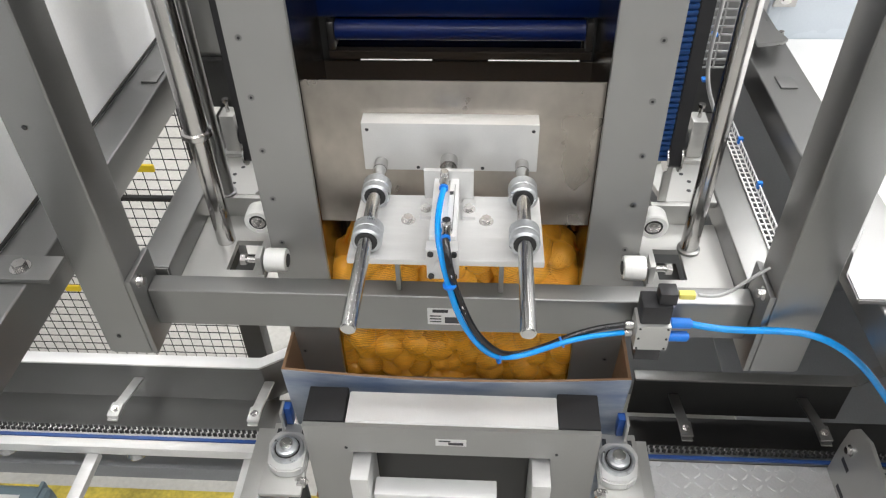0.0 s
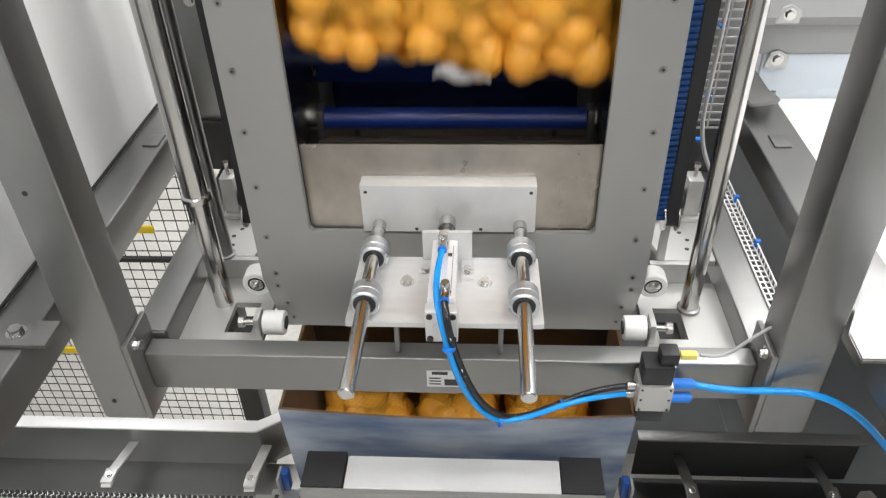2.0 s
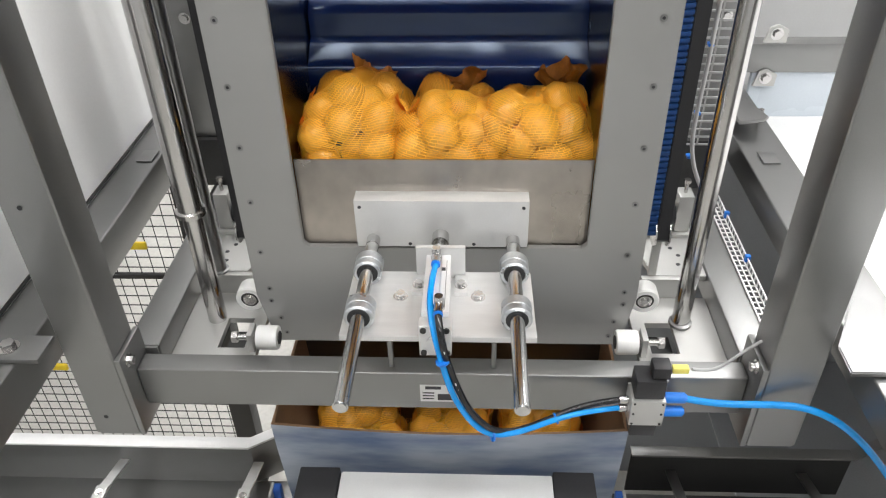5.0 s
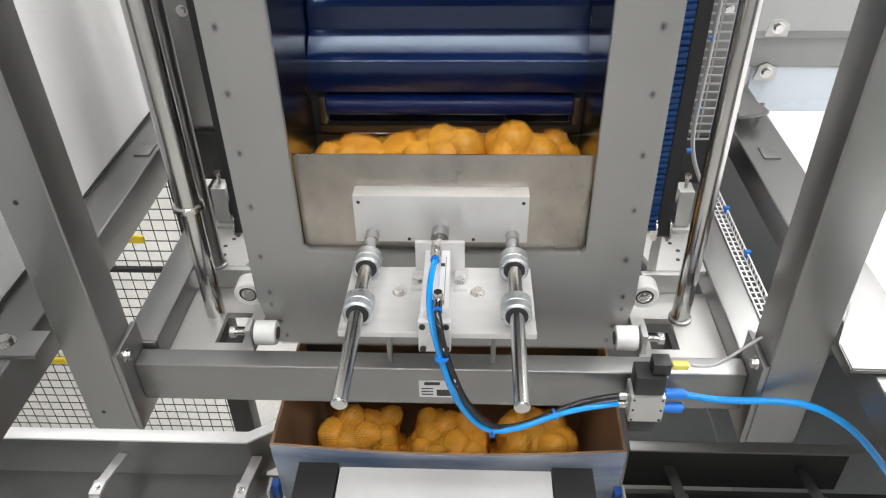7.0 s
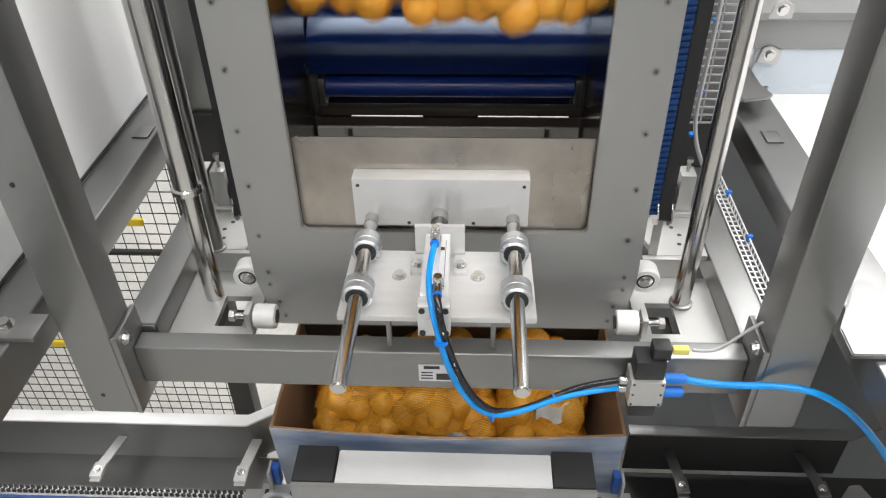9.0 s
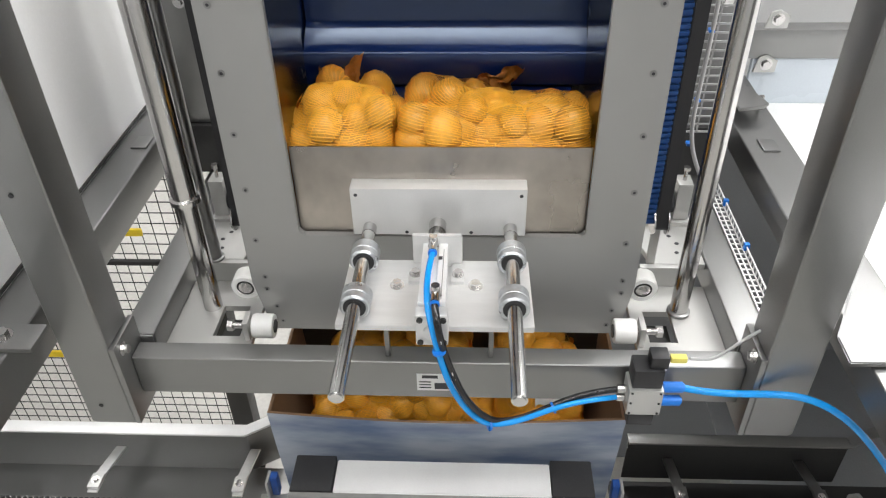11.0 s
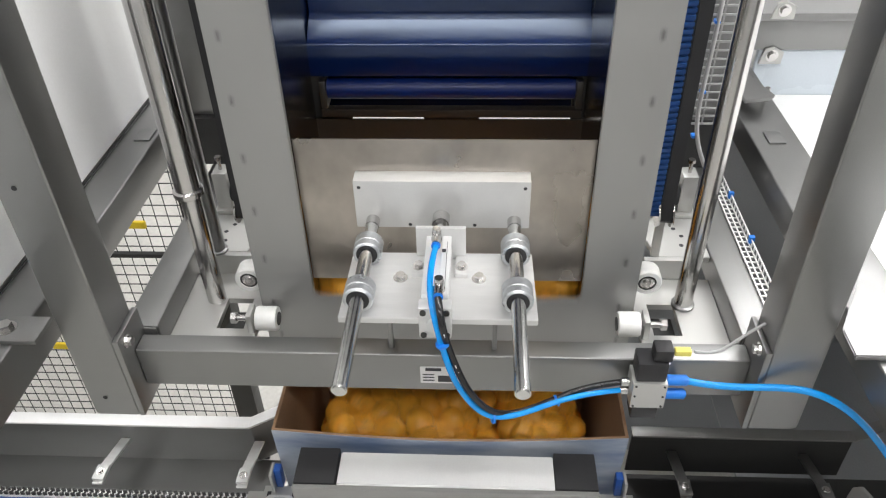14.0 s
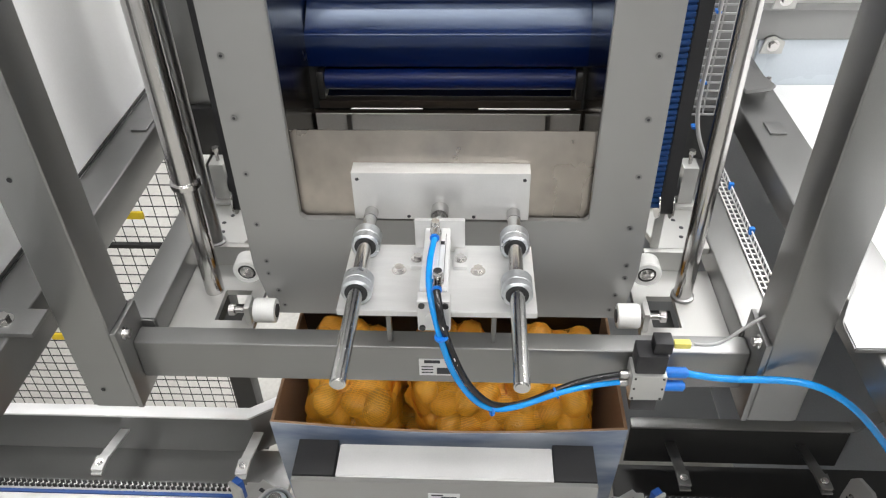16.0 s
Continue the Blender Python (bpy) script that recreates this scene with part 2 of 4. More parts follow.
# ---- the frame of the machine ----
def frame_of_machine():
    # crossbar with end flanges and label
    bar = thing("crossbar", "grey blasted steel crossbar bolted between two posts", "beam")
    part("tube", box((-0.525, 0, -0.085), (0.505, 0.04, 0), 0.004, 3), STEEL, bar)
    for x, s in ((-0.535, 1), (0.505, 1)):
        part("flange", box((x, -0.037, -0.125), (x + 0.01, 0.05, 0.054), 0.002), STEEL, bar)
    for x, s in ((-0.525, 1), (0.505, -1)):
        for y, z in ((-0.012, 0.04 if s < 0 else 0.034),):
            bolt((x, y, z), (s, 0, 0), bar, 0.008, 0.009)
    plate = part("name_plate", box((-0.040, -0.0012, -0.066), (0.028, -0.0002, -0.026), 0), LABEL, bar, "small silver name plate with dark print")
    part("print", box((-0.031, -0.0017, -0.036), (-0.004, -0.0013, -0.029), 0), INK, plate)
    for k in range(3):
        part("print", box((-0.036, -0.0017, -0.046 - k * 0.007), (-0.016, -0.0013, -0.0435 - k * 0.007), 0), INK, plate)
    part("print", box((-0.010, -0.0017, -0.062), (0.022, -0.0013, -0.047), 0), INK, plate)

    # two hanging front posts
    for x0, x1 in ((-0.615, -0.535), (0.515, 0.598)):
        post = thing("post", "square grey steel post holding the crossbar", "post", group="front posts")
        part("tube", box((x0, -0.036, -0.125), (x1, 0.044, 1.7), 0.006, 3), STEEL, post)
        part("end_cap", box((x0 + 0.004, -0.032, -0.129), (x1 - 0.004, 0.04, -0.1255), 0.001), STEEL, post)
        for z in ((0.35, -0.08) if x0 < 0 else ()):
            part("screw", rod(((x0 + x1) / 2 - 0.01, -0.037, z), ((x0 + x1) / 2 - 0.01, -0.0365, z), 0.004, 12), BLACK, post)

    for s in (-1, 1):
        # side rails on which the lift stands
        rail = thing("side_rail", "grey steel side rail running front to back", "beam", group="side rails")
        x0, x1 = sorted((s * 0.50, s * 0.56))
        part("tube", box((x0, 0.05, -0.05), (x1, 1.6, 0.01), 0.004, 3), STEEL, rail)
        part("front_cap", box((x0 + 0.003, 0.046, -0.047), (x1 - 0.003, 0.0498, 0.007), 0.001), STEEL, rail)
        base = thing("base_plate", "light blasted steel base plate with a slot", "plate", group="base plates")
        bm = bmesh.new()
        # plate built round its slot
        for lo, hi in (((0.345, 0.05), (0.370, 0.255)), ((0.420, 0.05), (0.499, 0.255)), ((0.370, 0.05), (0.420, 0.098)), ((0.370, 0.180), (0.420, 0.255))):
            xa, xb = sorted((s * lo[0], s * hi[0]))
            add_box(bm, (xa, lo[1], -0.052), (xb, hi[1], -0.040))
        part("sheet", bm, STEEL_LIGHT, base)
        xa, xb = sorted((s * 0.370, s * 0.420))
        part("slot_floor", box((xa, 0.098, -0.09), (xb, 0.180, -0.075), 0), DARK_STEEL_SHADE, base)
        # back upright of the base
        xa, xb = sorted((s * 0.352, s * 0.47))
        part("upright", box((xa, 0.2555, -0.052), (xb, 0.268, 0.005), 0.001), STEEL_LIGHT, base)
        sh = part("shelf", prism([(s * 0.400, 0.2685), (s * 0.470, 0.2685), (s * 0.499, 0.2685), (s * 0.499, 0.50), (s * 0.385, 0.50), (s * 0.385, 0.33)], "z", -0.009, 0.0045, 0.001), STEEL_LIGHT, base)
        for x, y in ((0.452, 0.305), (0.458, 0.335), (0.447, 0.36)):
            part("hole", rod((s * x, y, 0.0046), (s * x, y, 0.005), 0.0045, 12), INK, sh)

        # outer frame
        outer = thing("outer_beam", "heavy grey steel beam of the outer frame", "beam", group="outer beams")
        x0, x1 = sorted((s * (0.655 if s < 0 else 0.635), s * 0.735))
        part("tube", box((x0, -0.9, 0.014 if s < 0 else 0.036), (x1, 2.2, 0.1), 0.005, 3), STEEL, outer)
        part("pad", box((min(s * 0.665, s * 0.70), 0.535, 0.1), (max(s * 0.665, s * 0.70), 0.585, 0.104), 0.001), STEEL, outer)
        cross = thing("dark_cross_beam", "dark steel cross beam behind the lift", "beam", group="cross beams")
        part("tube", box((min(s * 0.60, s * 0.36), 0.585, 0.0115), (max(s * 0.60, s * 0.36), 0.70, 0.13), 0.003), DARK_STEEL_SHADE, cross)
        if s < 0:
            brk = thing("bracket", "grey steel bracket bolted to the post", "bracket")
            part("plate", box((-0.80, -0.092, 0.1005), (-0.616, -0.036, 0.109), 0.002), STEEL, brk)
            bolt((-0.674, -0.065, 0.109), (0, 0, 1), brk, 0.011, 0.009)
        else:
            brk = thing("gusset", "rounded grey steel gusset plate beside the post", "bracket")
            part("plate", prism([(0.60, -0.095), (0.602, -0.04), (0.668, 0.076), (0.676, 0.080), (0.688, 0.076), (0.72, 0.02), (0.84, 0.0), (0.84, -0.095)], "z", 0.102, 0.112, 0.002), STEEL, brk)
            part("web", box((0.736, -0.03, 0.0), (0.8, -0.021, 0.102), 0.002), STEEL, brk)

    # white cover panels and what lies behind on the east side
    panel = thing("side_cover", "white painted side cover of the machine", "cover")
    part("sheet", box((-0.757, -0.7, 0.0), (-0.7365, 2.2, 1.8), 0.003), WHITE_PAINT, panel)
    part("edge_trim", box((-0.7364, -0.02, 0.1005), (-0.7330, 2.2, 0.108), 0.001), DARK_STEEL_SHADE, panel, "dark edge seal")
    deck = thing("cover_deck", "white flat deck beside the outer beam", "panel")
    part("sheet", box((0.7355, -0.6, 0.012), (2.4, 0.904, 0.034), 0.003), OFF_WHITE, deck)
    pane = thing("rear_cover_panel", "pale blue-white panel below the rear beam", "panel")
    part("sheet", box((0.7355, 0.9045, 0.0), (2.4, 0.92, 0.1525), 0.003), PALE_PANEL, pane)
    cross = thing("rear_beam", "grey steel rear cross beam with bolted lugs", "beam")
    part("tube", box((0.66, 0.9, 0.153), (2.2, 0.95, 0.227), 0.004), STEEL, cross)
    for x, z in ((0.768, 0.255), (0.765, 0.143)):
        part("lug", prism([(x - 0.028, z - 0.022), (x + 0.026, z - 0.022), (x + 0.028, z + 0.008), (x, z + 0.022), (x - 0.018, z + 0.016)], "y", 0.892, 0.899, 0.001), STEEL_LIGHT, cross)
        bolt((x, 0.892, z), (0, -1, 0), cross, 0.010, 0.008)
    gus = thing("corner_gusset", "triangular grey gusset on the outer beam", "bracket")
    part("plate", prism([(0.64, 0.66), (0.70, 0.675), (0.715, 0.69), (0.66, 0.9), (0.64, 0.9)], "z", 0.13, 0.138, 0.002), STEEL, gus)
    part("post", box((0.645, 0.80, 0.1), (0.70, 0.88, 0.13), 0.002), STEEL, gus)
    bolt((0.715, 0.74, 0.1), (0, 0, 1), gus, 0.006, 0.03)
    wall = thing("back_panel", "white painted panel behind the rear beam", "panel")
    part("sheet", box((0.7, 1.3, -0.1), (2.6, 1.32, 1.6), 0.003), OFF_WHITE, wall)
    gp = thing("lower_guard", "slate grey guard sheet below the side rail", "panel")
    part("sheet", box((0.36, 0.86, FLOOR), (1.9, 0.87, -0.02), 0.002), GREY_SHEET, gp)
    part("sheet", box((0.74, 0.3, -0.8), (1.9, 0.858, -0.79), 0.002), GREY_SHEET, gp)


frame_of_machine()


# ---- lift columns: shafts, belts, rollers ----
def lift_gear():
    gas = thing("guide_cylinder", "polished steel guide tube with a collar", "cylinder")
    part("shaft", rod((-0.442, 0.18, -0.04), (-0.442, 0.18, 0.205), 0.0175, 32), POLISHED, gas)
    part("sleeve", rod((-0.442, 0.18, 0.205), (-0.442, 0.18, 1.6), 0.021, 32), POLISHED, gas)
    part("collar", lathe([(0.022, 0), (0.026, 0.003), (0.026, 0.012), (0.022, 0.015)], (-0.442, 0.18, 0.197), (0, 0, 1)), POLISHED, gas)
    back = thing("guide_shaft", "dark steel guide shaft behind the guide tube", "shaft")
    part("shaft", rod((-0.455, 0.272, 0.005), (-0.455, 0.272, 1.6), 0.014, 28), STEEL, back)
    part("foot_ring", lathe([(0.0142, 0), (0.018, 0.0005), (0.018, 0.004), (0.0142, 0.006)], (-0.455, 0.272, 0.005), (0, 0, 1)), STEEL, back)
    sh = thing("guide_shaft", "polished round steel guide shaft", "shaft")
    part("shaft", rod((0.436, 0.18, -0.04), (0.436, 0.18, 1.6), 0.0165, 32), POLISHED, sh)
    part("foot_ring", lathe([(0.0168, 0), (0.021, 0.0005), (0.021, 0.006), (0.0168, 0.008)], (0.436, 0.18, -0.0398), (0, 0, 1)), STEEL, sh)
    for s in (-1, 1):
        col = thing("lift_column", "steel column behind the belt drive", "column", group="lift columns")
        xa, xb = sorted((s * 0.50, s * 0.60))
        part("tube", box((xa, 0.60, 0.1305), (xb, 0.68, 1.6), 0.004), STEEL, col)
        for x, z in ((0.545, 0.40),):
            bolt((s * x, 0.60, z), (0, -1, 0), col, 0.008, 0.006)
        belt = thing("toothed_belt", "toothed drive belt round a small pulley", "belt", group="drive belts")
        xa, xb = (-0.393, -0.376) if s < 0 else (0.383, 0.405)
        part("back", box((xa, 0.275, 0.105), (xb, 0.279, 1.6), 0), RUBBER, belt)
        part("back", box((xa, 0.245, 0.105), (xb, 0.249, 1.6), 0), RUBBER, belt)
        if s > 0:
            bm = bmesh.new()
            for k in range(126):
                add_box(bm, (0.359, 0.25, 0.114 + k * 0.011), (0.382, 0.255, 0.120 + k * 0.011))
            add_box(bm, (0.359, 0.2555, 0.108), (0.382, 0.259, 1.6))
            part("teeth", bm, BLUE_TOOTH, belt, "row of blue belt teeth")
        part("pulley", rod((xa, 0.262, 0.11), (xb, 0.262, 0.11), 0.017, 28), DARK_STEEL_SHADE, belt)
        part("bracket", box((xa + 0.003, 0.2685, 0.005), (xb - 0.003, 0.276, 0.092), 0.001), STEEL_LIGHT, belt)
        part("flange", rod((xa - 0.003, 0.262, 0.11), (xa, 0.262, 0.11), 0.025, 28), POLISHED, belt)
        part("flange", rod((xb, 0.262, 0.11), (xb + 0.003, 0.262, 0.11), 0.025, 28), POLISHED, belt)
        ten = thing("belt_tensioner", "aluminium belt tensioner block with an upright bolt", "tensioner", group="belt tensioners")
        xa, xb = sorted((s * 0.462, s * 0.492))
        part("block", box((xa, 0.405, 0.014), (xb, 0.445, 0.098), 0.002), STEEL_LIGHT, ten)
        part("foot", box((min(s * 0.40, s * 0.498), 0.395, 0.005), (max(s * 0.40, s * 0.498), 0.455, 0.0135), 0.002), STEEL_LIGHT, ten)
        part("bolt", rod((s * 0.477, 0.425, 0.098), (s * 0.477, 0.425, 0.122), 0.004, 16), POLISHED, ten)
        part("bolt", rod((s * 0.477, 0.425, 0.12), (s * 0.477, 0.425, 0.128), 0.0075, 6), POLISHED, ten)
        part("pulley", rod((s * 0.43, 0.425, 0.045), (s * 0.461, 0.425, 0.045), 0.022, 28), RUBBER, ten, "black belt pulley")

        # rollers
        side = thing("guide_roller", "white nylon guide roller on a steel bolt", "roller", group="guide rollers")
        rx, rz = (-0.362, 0.028) if s < 0 else (0.357, 0.034)
        part("tyre", lathe([(0.0165, 0.004), (0.0165, 0.0), (0.024, 0.0), (0.0262, 0.003), (0.0262, 0.031), (0.024, 0.034), (0.012, 0.034)], (rx, 0.153, rz), (0, 1, 0), 36), WHITE_ROLLER, side)
        hub = part("hub", lathe([(0.004, 0), (0.0095, 0.0), (0.0100, 0.002), (0.0125, 0.002), (0.0130, 0.0005), (0.0163, 0.0005), (0.0164, 0.012)], (rx, 0.1545, rz), (0, 1, 0), 32), DARK_STEEL_SHADE, side, "dark bearing hub")
        part("ring", lathe([(0.0100, 0), (0.0125, 0), (0.0125, 0.002), (0.0100, 0.002)], (rx, 0.1538, rz), (0, 1, 0), 32), POLISHED, hub)
        part("bolt", rod((rx, 0.150, rz), (rx, 0.157, rz), 0.0075, 20, 0.001), POLISHED, side)
        part("axle", rod((rx, 0.187, rz), (rx, 0.2555, rz), 0.006, 16), POLISHED, side)
        front = thing("guide_roller", "white nylon guide roller on a steel bolt", "roller", group="guide rollers")
        part("tyre", lathe([(0.012, 0), (0.021, 0.001), (0.0225, 0.004), (0.0225, 0.036), (0.021, 0.039), (0.012, 0.04)], (s * 0.302, 0.101, -0.016), (s, 0, 0)), WHITE_ROLLER, front)
        part("hub", lathe([(0.004, 0), (0.012, 0), (0.013, 0.003)], (s * 0.3005, 0.101, -0.016), (s, 0, 0)), DARK_STEEL_SHADE, front, "dark bearing hub")
        part("bolt", rod((s * 0.342, 0.101, -0.016), (s * 0.378, 0.101, -0.016), 0.006, 16), POLISHED, front)
        part("nut", rod((s * 0.378, 0.101, -0.016), (s * 0.388, 0.101, -0.016), 0.011, 6), POLISHED, front)
        part("arm", box((min(s * 0.347, s * 0.357), 0.085, -0.04), (max(s * 0.347, s * 0.357), 0.12, 0.002), 0.001), STEEL_LIGHT, front)


lift_gear()


# ---- the lifting chute ----
def lifting_chute():
    ch = thing("lifting_chute", "grey steel lifting chute with a front window", "chute")
    X, W, Y0, Y1 = 0.338, 0.239, 0.13, 0.142
    outline = [(-X, 1.15), (-W, 1.15), (-W, 0.175), (-W + 0.008, 0.167), (W - 0.008, 0.167), (W, 0.175), (W, 1.15), (X - 0.005, 1.15), (X - 0.003, 0.06), (0.318, -0.045), (0.308, -0.05), (-0.308, -0.05), (-0.318, -0.045), (-X, 0.06)]
    part("front_plate", prism(outline, "y", Y0, Y1, 0.0012), STEEL_PLATE, ch)
    for s in (-1, 1):
        xa, xb = sorted((s * (W + 0.001), s * (W + 0.004)))
        part("side_wall", box((xa, Y1, -0.04), (xb, 0.332, 1.15), 0), POLISHED_DARK, ch, "mirror-like inner side wall")
        q = 0.3155 if s < 0 else 0.3075
        for k in range(9):
            z = 0.155 + 0.1006 * k
            sc = part("screw", rod((s * q, Y0 - 0.0012, z), (s * q, Y0, z), 0.0055, 18, 0.0005), STEEL, ch)
            part("socket", rod((s * q, Y0 - 0.0014, z), (s * q, Y0 - 0.0011, z), 0.0026, 6), INK, sc)
        for x, z in ((0.312, 0.075), (0.313, 0.047), (0.301, 0.007), (0.295, -0.028)):
            sc = part("screw", rod((s * x, Y0 - 0.0012, z), (s * x, Y0, z), 0.005, 18, 0.0005), STEEL, ch)
            part("socket", rod((s * x, Y0 - 0.0014, z), (s * x, Y0 - 0.0011, z), 0.0023, 6), INK, sc)
    part("back_wall", box((-0.235, 0.318, -0.04), (0.235, 0.322, 0.262), 0), DULL_STEEL, ch)
    for x in (-0.175, 0.178):
        part("rib", box((x - 0.004, 0.312, -0.04), (x + 0.004, 0.3178, 0.262), 0), STEEL, ch)
    return ch


POLISHED_DARK = material("mirror_steel", (0.25, 0.235, 0.22), 0.24, 1.0, 0.1, 6, 0, 200, rough_spread=0.05)
CHUTE = lifting_chute()


# ---- the pusher with its rods, tray and air cylinder ----
def pusher():
    pu = thing("pusher_plate", "brushed steel pusher plate on two round guide rods", "pusher")
    part("sheet", box((-0.2383, 0.1435, 0.045), (0.2383, 0.1465, 0.328), 0.001), STEEL_BROWN_SHEEN, pu)
    blk = part("block", box((-0.143, 0.112, 0.182), (0.138, 0.1433, 0.271), 0.0015), ALU, pu, "milled aluminium block")
    for x, z in ((-0.134, 0.259), (0.129, 0.259), (-0.055, 0.188), (0.050, 0.188)):
        part("hole", rod((x, 0.1115, z), (x, 0.1119, z), 0.003, 12), INK, blk)
    for x in (-0.115, 0.1135):
        part("guide_rod", rod((x, -0.257, 0.197), (x, 0.112, 0.197), 0.0105, 28, 0.002), CHROME, pu)
        part("root", rod((x, 0.09, 0.197), (x, 0.1118, 0.197), 0.0112, 28, 0.001), POLISHED, pu)
    part("piston_rod", rod((-0.004, 0.05, 0.205), (-0.004, 0.112, 0.205), 0.008, 20), CHROME, pu)
    part("nut", rod((-0.004, 0.085, 0.205), (-0.004, 0.1118, 0.205), 0.014, 20, 0.002), POLISHED, pu)

    tr = thing("bearing_tray", "aluminium tray on short legs above the crossbar", "tray")
    part("plate", prism([(-0.145, -0.092), (0.143, -0.092), (0.141, 0.062), (-0.143, 0.062)], "z", 0.158, 0.169, 0.001), ALU, tr)
    for x in (-0.088, 0.085):
        part("leg", box((x - 0.004, 0.014, 0.0), (x + 0.004, 0.026, 0.158), 0.001), STEEL, tr)
    for x in (-0.062, 0.058):
        bolt((x, -0.002, 0.169), (0, 0, 1), tr, 0.0075, 0.007)
    for x in (-0.115, 0.1135):
        for y in (0.024, -0.082):
            ring = thing("shaft_bearing", "round aluminium shaft bearing clamped on the guide rod", "bearing", group="shaft bearings")
            part("housing", lathe([(0.0125, -0.001), (0.0195, -0.001), (0.0225, 0.002), (0.0225, 0.011), (0.0215, 0.012), (0.0215, 0.015), (0.0225, 0.016), (0.0225, 0.032), (0.0195, 0.035), (0.0125, 0.035)], (x, y, 0.1925), (0, 1, 0), 36), BEARING, ring)
            part("seal", lathe([(0.0108, 0), (0.0165, 0), (0.0165, 0.003)], (x, y - 0.003, 0.1945), (0, 1, 0), 28), RUBBER, ring, "black rubber seal")

    cy = thing("air_cylinder", "aluminium air cylinder bolted to the tray", "cylinder")
    # extruded body with grooves
    pts = [(-0.019, 0.172), (0.019, 0.172), (0.019, 0.184), (0.016, 0.186), (0.016, 0.190), (0.019, 0.192), (0.019, 0.206), (0.006, 0.206), (0.004, 0.202), (-0.004, 0.202), (-0.006, 0.206), (-0.019, 0.206), (-0.019, 0.192), (-0.016, 0.190), (-0.016, 0.186), (-0.019, 0.184)]
    part("barrel", prism([(x - 0.004, z + 0.009) for x, z in pts], "y", -0.092, 0.0455, 0.0006), ALU_WHITE, cy)
    cap = part("end_cap", box((-0.026, -0.114, 0.152), (0.020, -0.093, 0.208), 0.002), ALU, cy)
    part("seat", box((-0.020, -0.085, 0.1695), (0.012, 0.040, 0.1808), 0), ALU, cy)
    for x in (-0.0195, 0.0135):
        for z in (0.159, 0.201):
            part("screw", rod((x, -0.117, z), (x, -0.114, z), 0.0045, 12), DARK_STEEL_SHADE, cap)
    part("boss", rod((-0.003, -0.120, 0.18), (-0.003, -0.114, 0.18), 0.012, 24, 0.001), ALU, cap)
    part("mount", box((-0.040, 0.046, 0.169), (0.037, 0.054, 0.228), 0.001), ALU, cy, "upright aluminium mounting plate")
    for x in (-0.035, 0.031):
        part("foot", box((x - 0.01, 0.0, 0.169), (x + 0.01, 0.0455, 0.176), 0.001), ALU, cy)
        bolt((x, 0.018, 0.176), (0, 0, 1), cy, 0.0065, 0.006)
    for x, y in ((-0.007, 0.034), (0.002, -0.082)):
        fit = part("fitting", lathe([(0.0085, 0), (0.0085, 0.004), (0.0072, 0.005), (0.0072, 0.017), (0.0060, 0.019)], (x, y, 0.2152), (0, 0, 1), 24), POLISHED, cy, "chrome elbow fitting")
        part("ring", lathe([(0.0035, 0), (0.0062, 0), (0.0062, 0.003), (0.0035, 0.003)], (x, y, 0.2344), (0, 0, 1), 20), CHROME, fit)
        part("arm", rod((x, y - 0.004, 0.2245), (x, y - 0.024, 0.2245), 0.0066, 20, 0.001), POLISHED, fit)
        part("collet", rod((x, y - 0.024, 0.2245), (x, y - 0.029, 0.2245), 0.0070, 20, 0.001), BLUE_FIT, fit, "blue collet")
    part("groove", box((0.0090, -0.085, 0.2151), (0.0100, 0.03, 0.2154), 0), STEEL, cy)
    part("print", box((0.002, 0.004, 0.2153), (0.008, 0.012, 0.2156), 0), INK, cy)


pusher()


# ---- valve, hoses and cable ----
BLACK_PATH = [(0.002, -0.109, 0.2245), (0.006, -0.133, 0.212), (0.010, -0.139, 0.188), (0.016, -0.128, 0.146), (0.027, -0.130, 0.108), (0.043, -0.120, 0.049), (0.068, -0.105, -0.006), (0.093, -0.090, -0.040), (0.131, -0.075, -0.050), (0.182, -0.056, -0.040), (0.236, -0.035, -0.027), (0.300, -0.028, -0.024)]


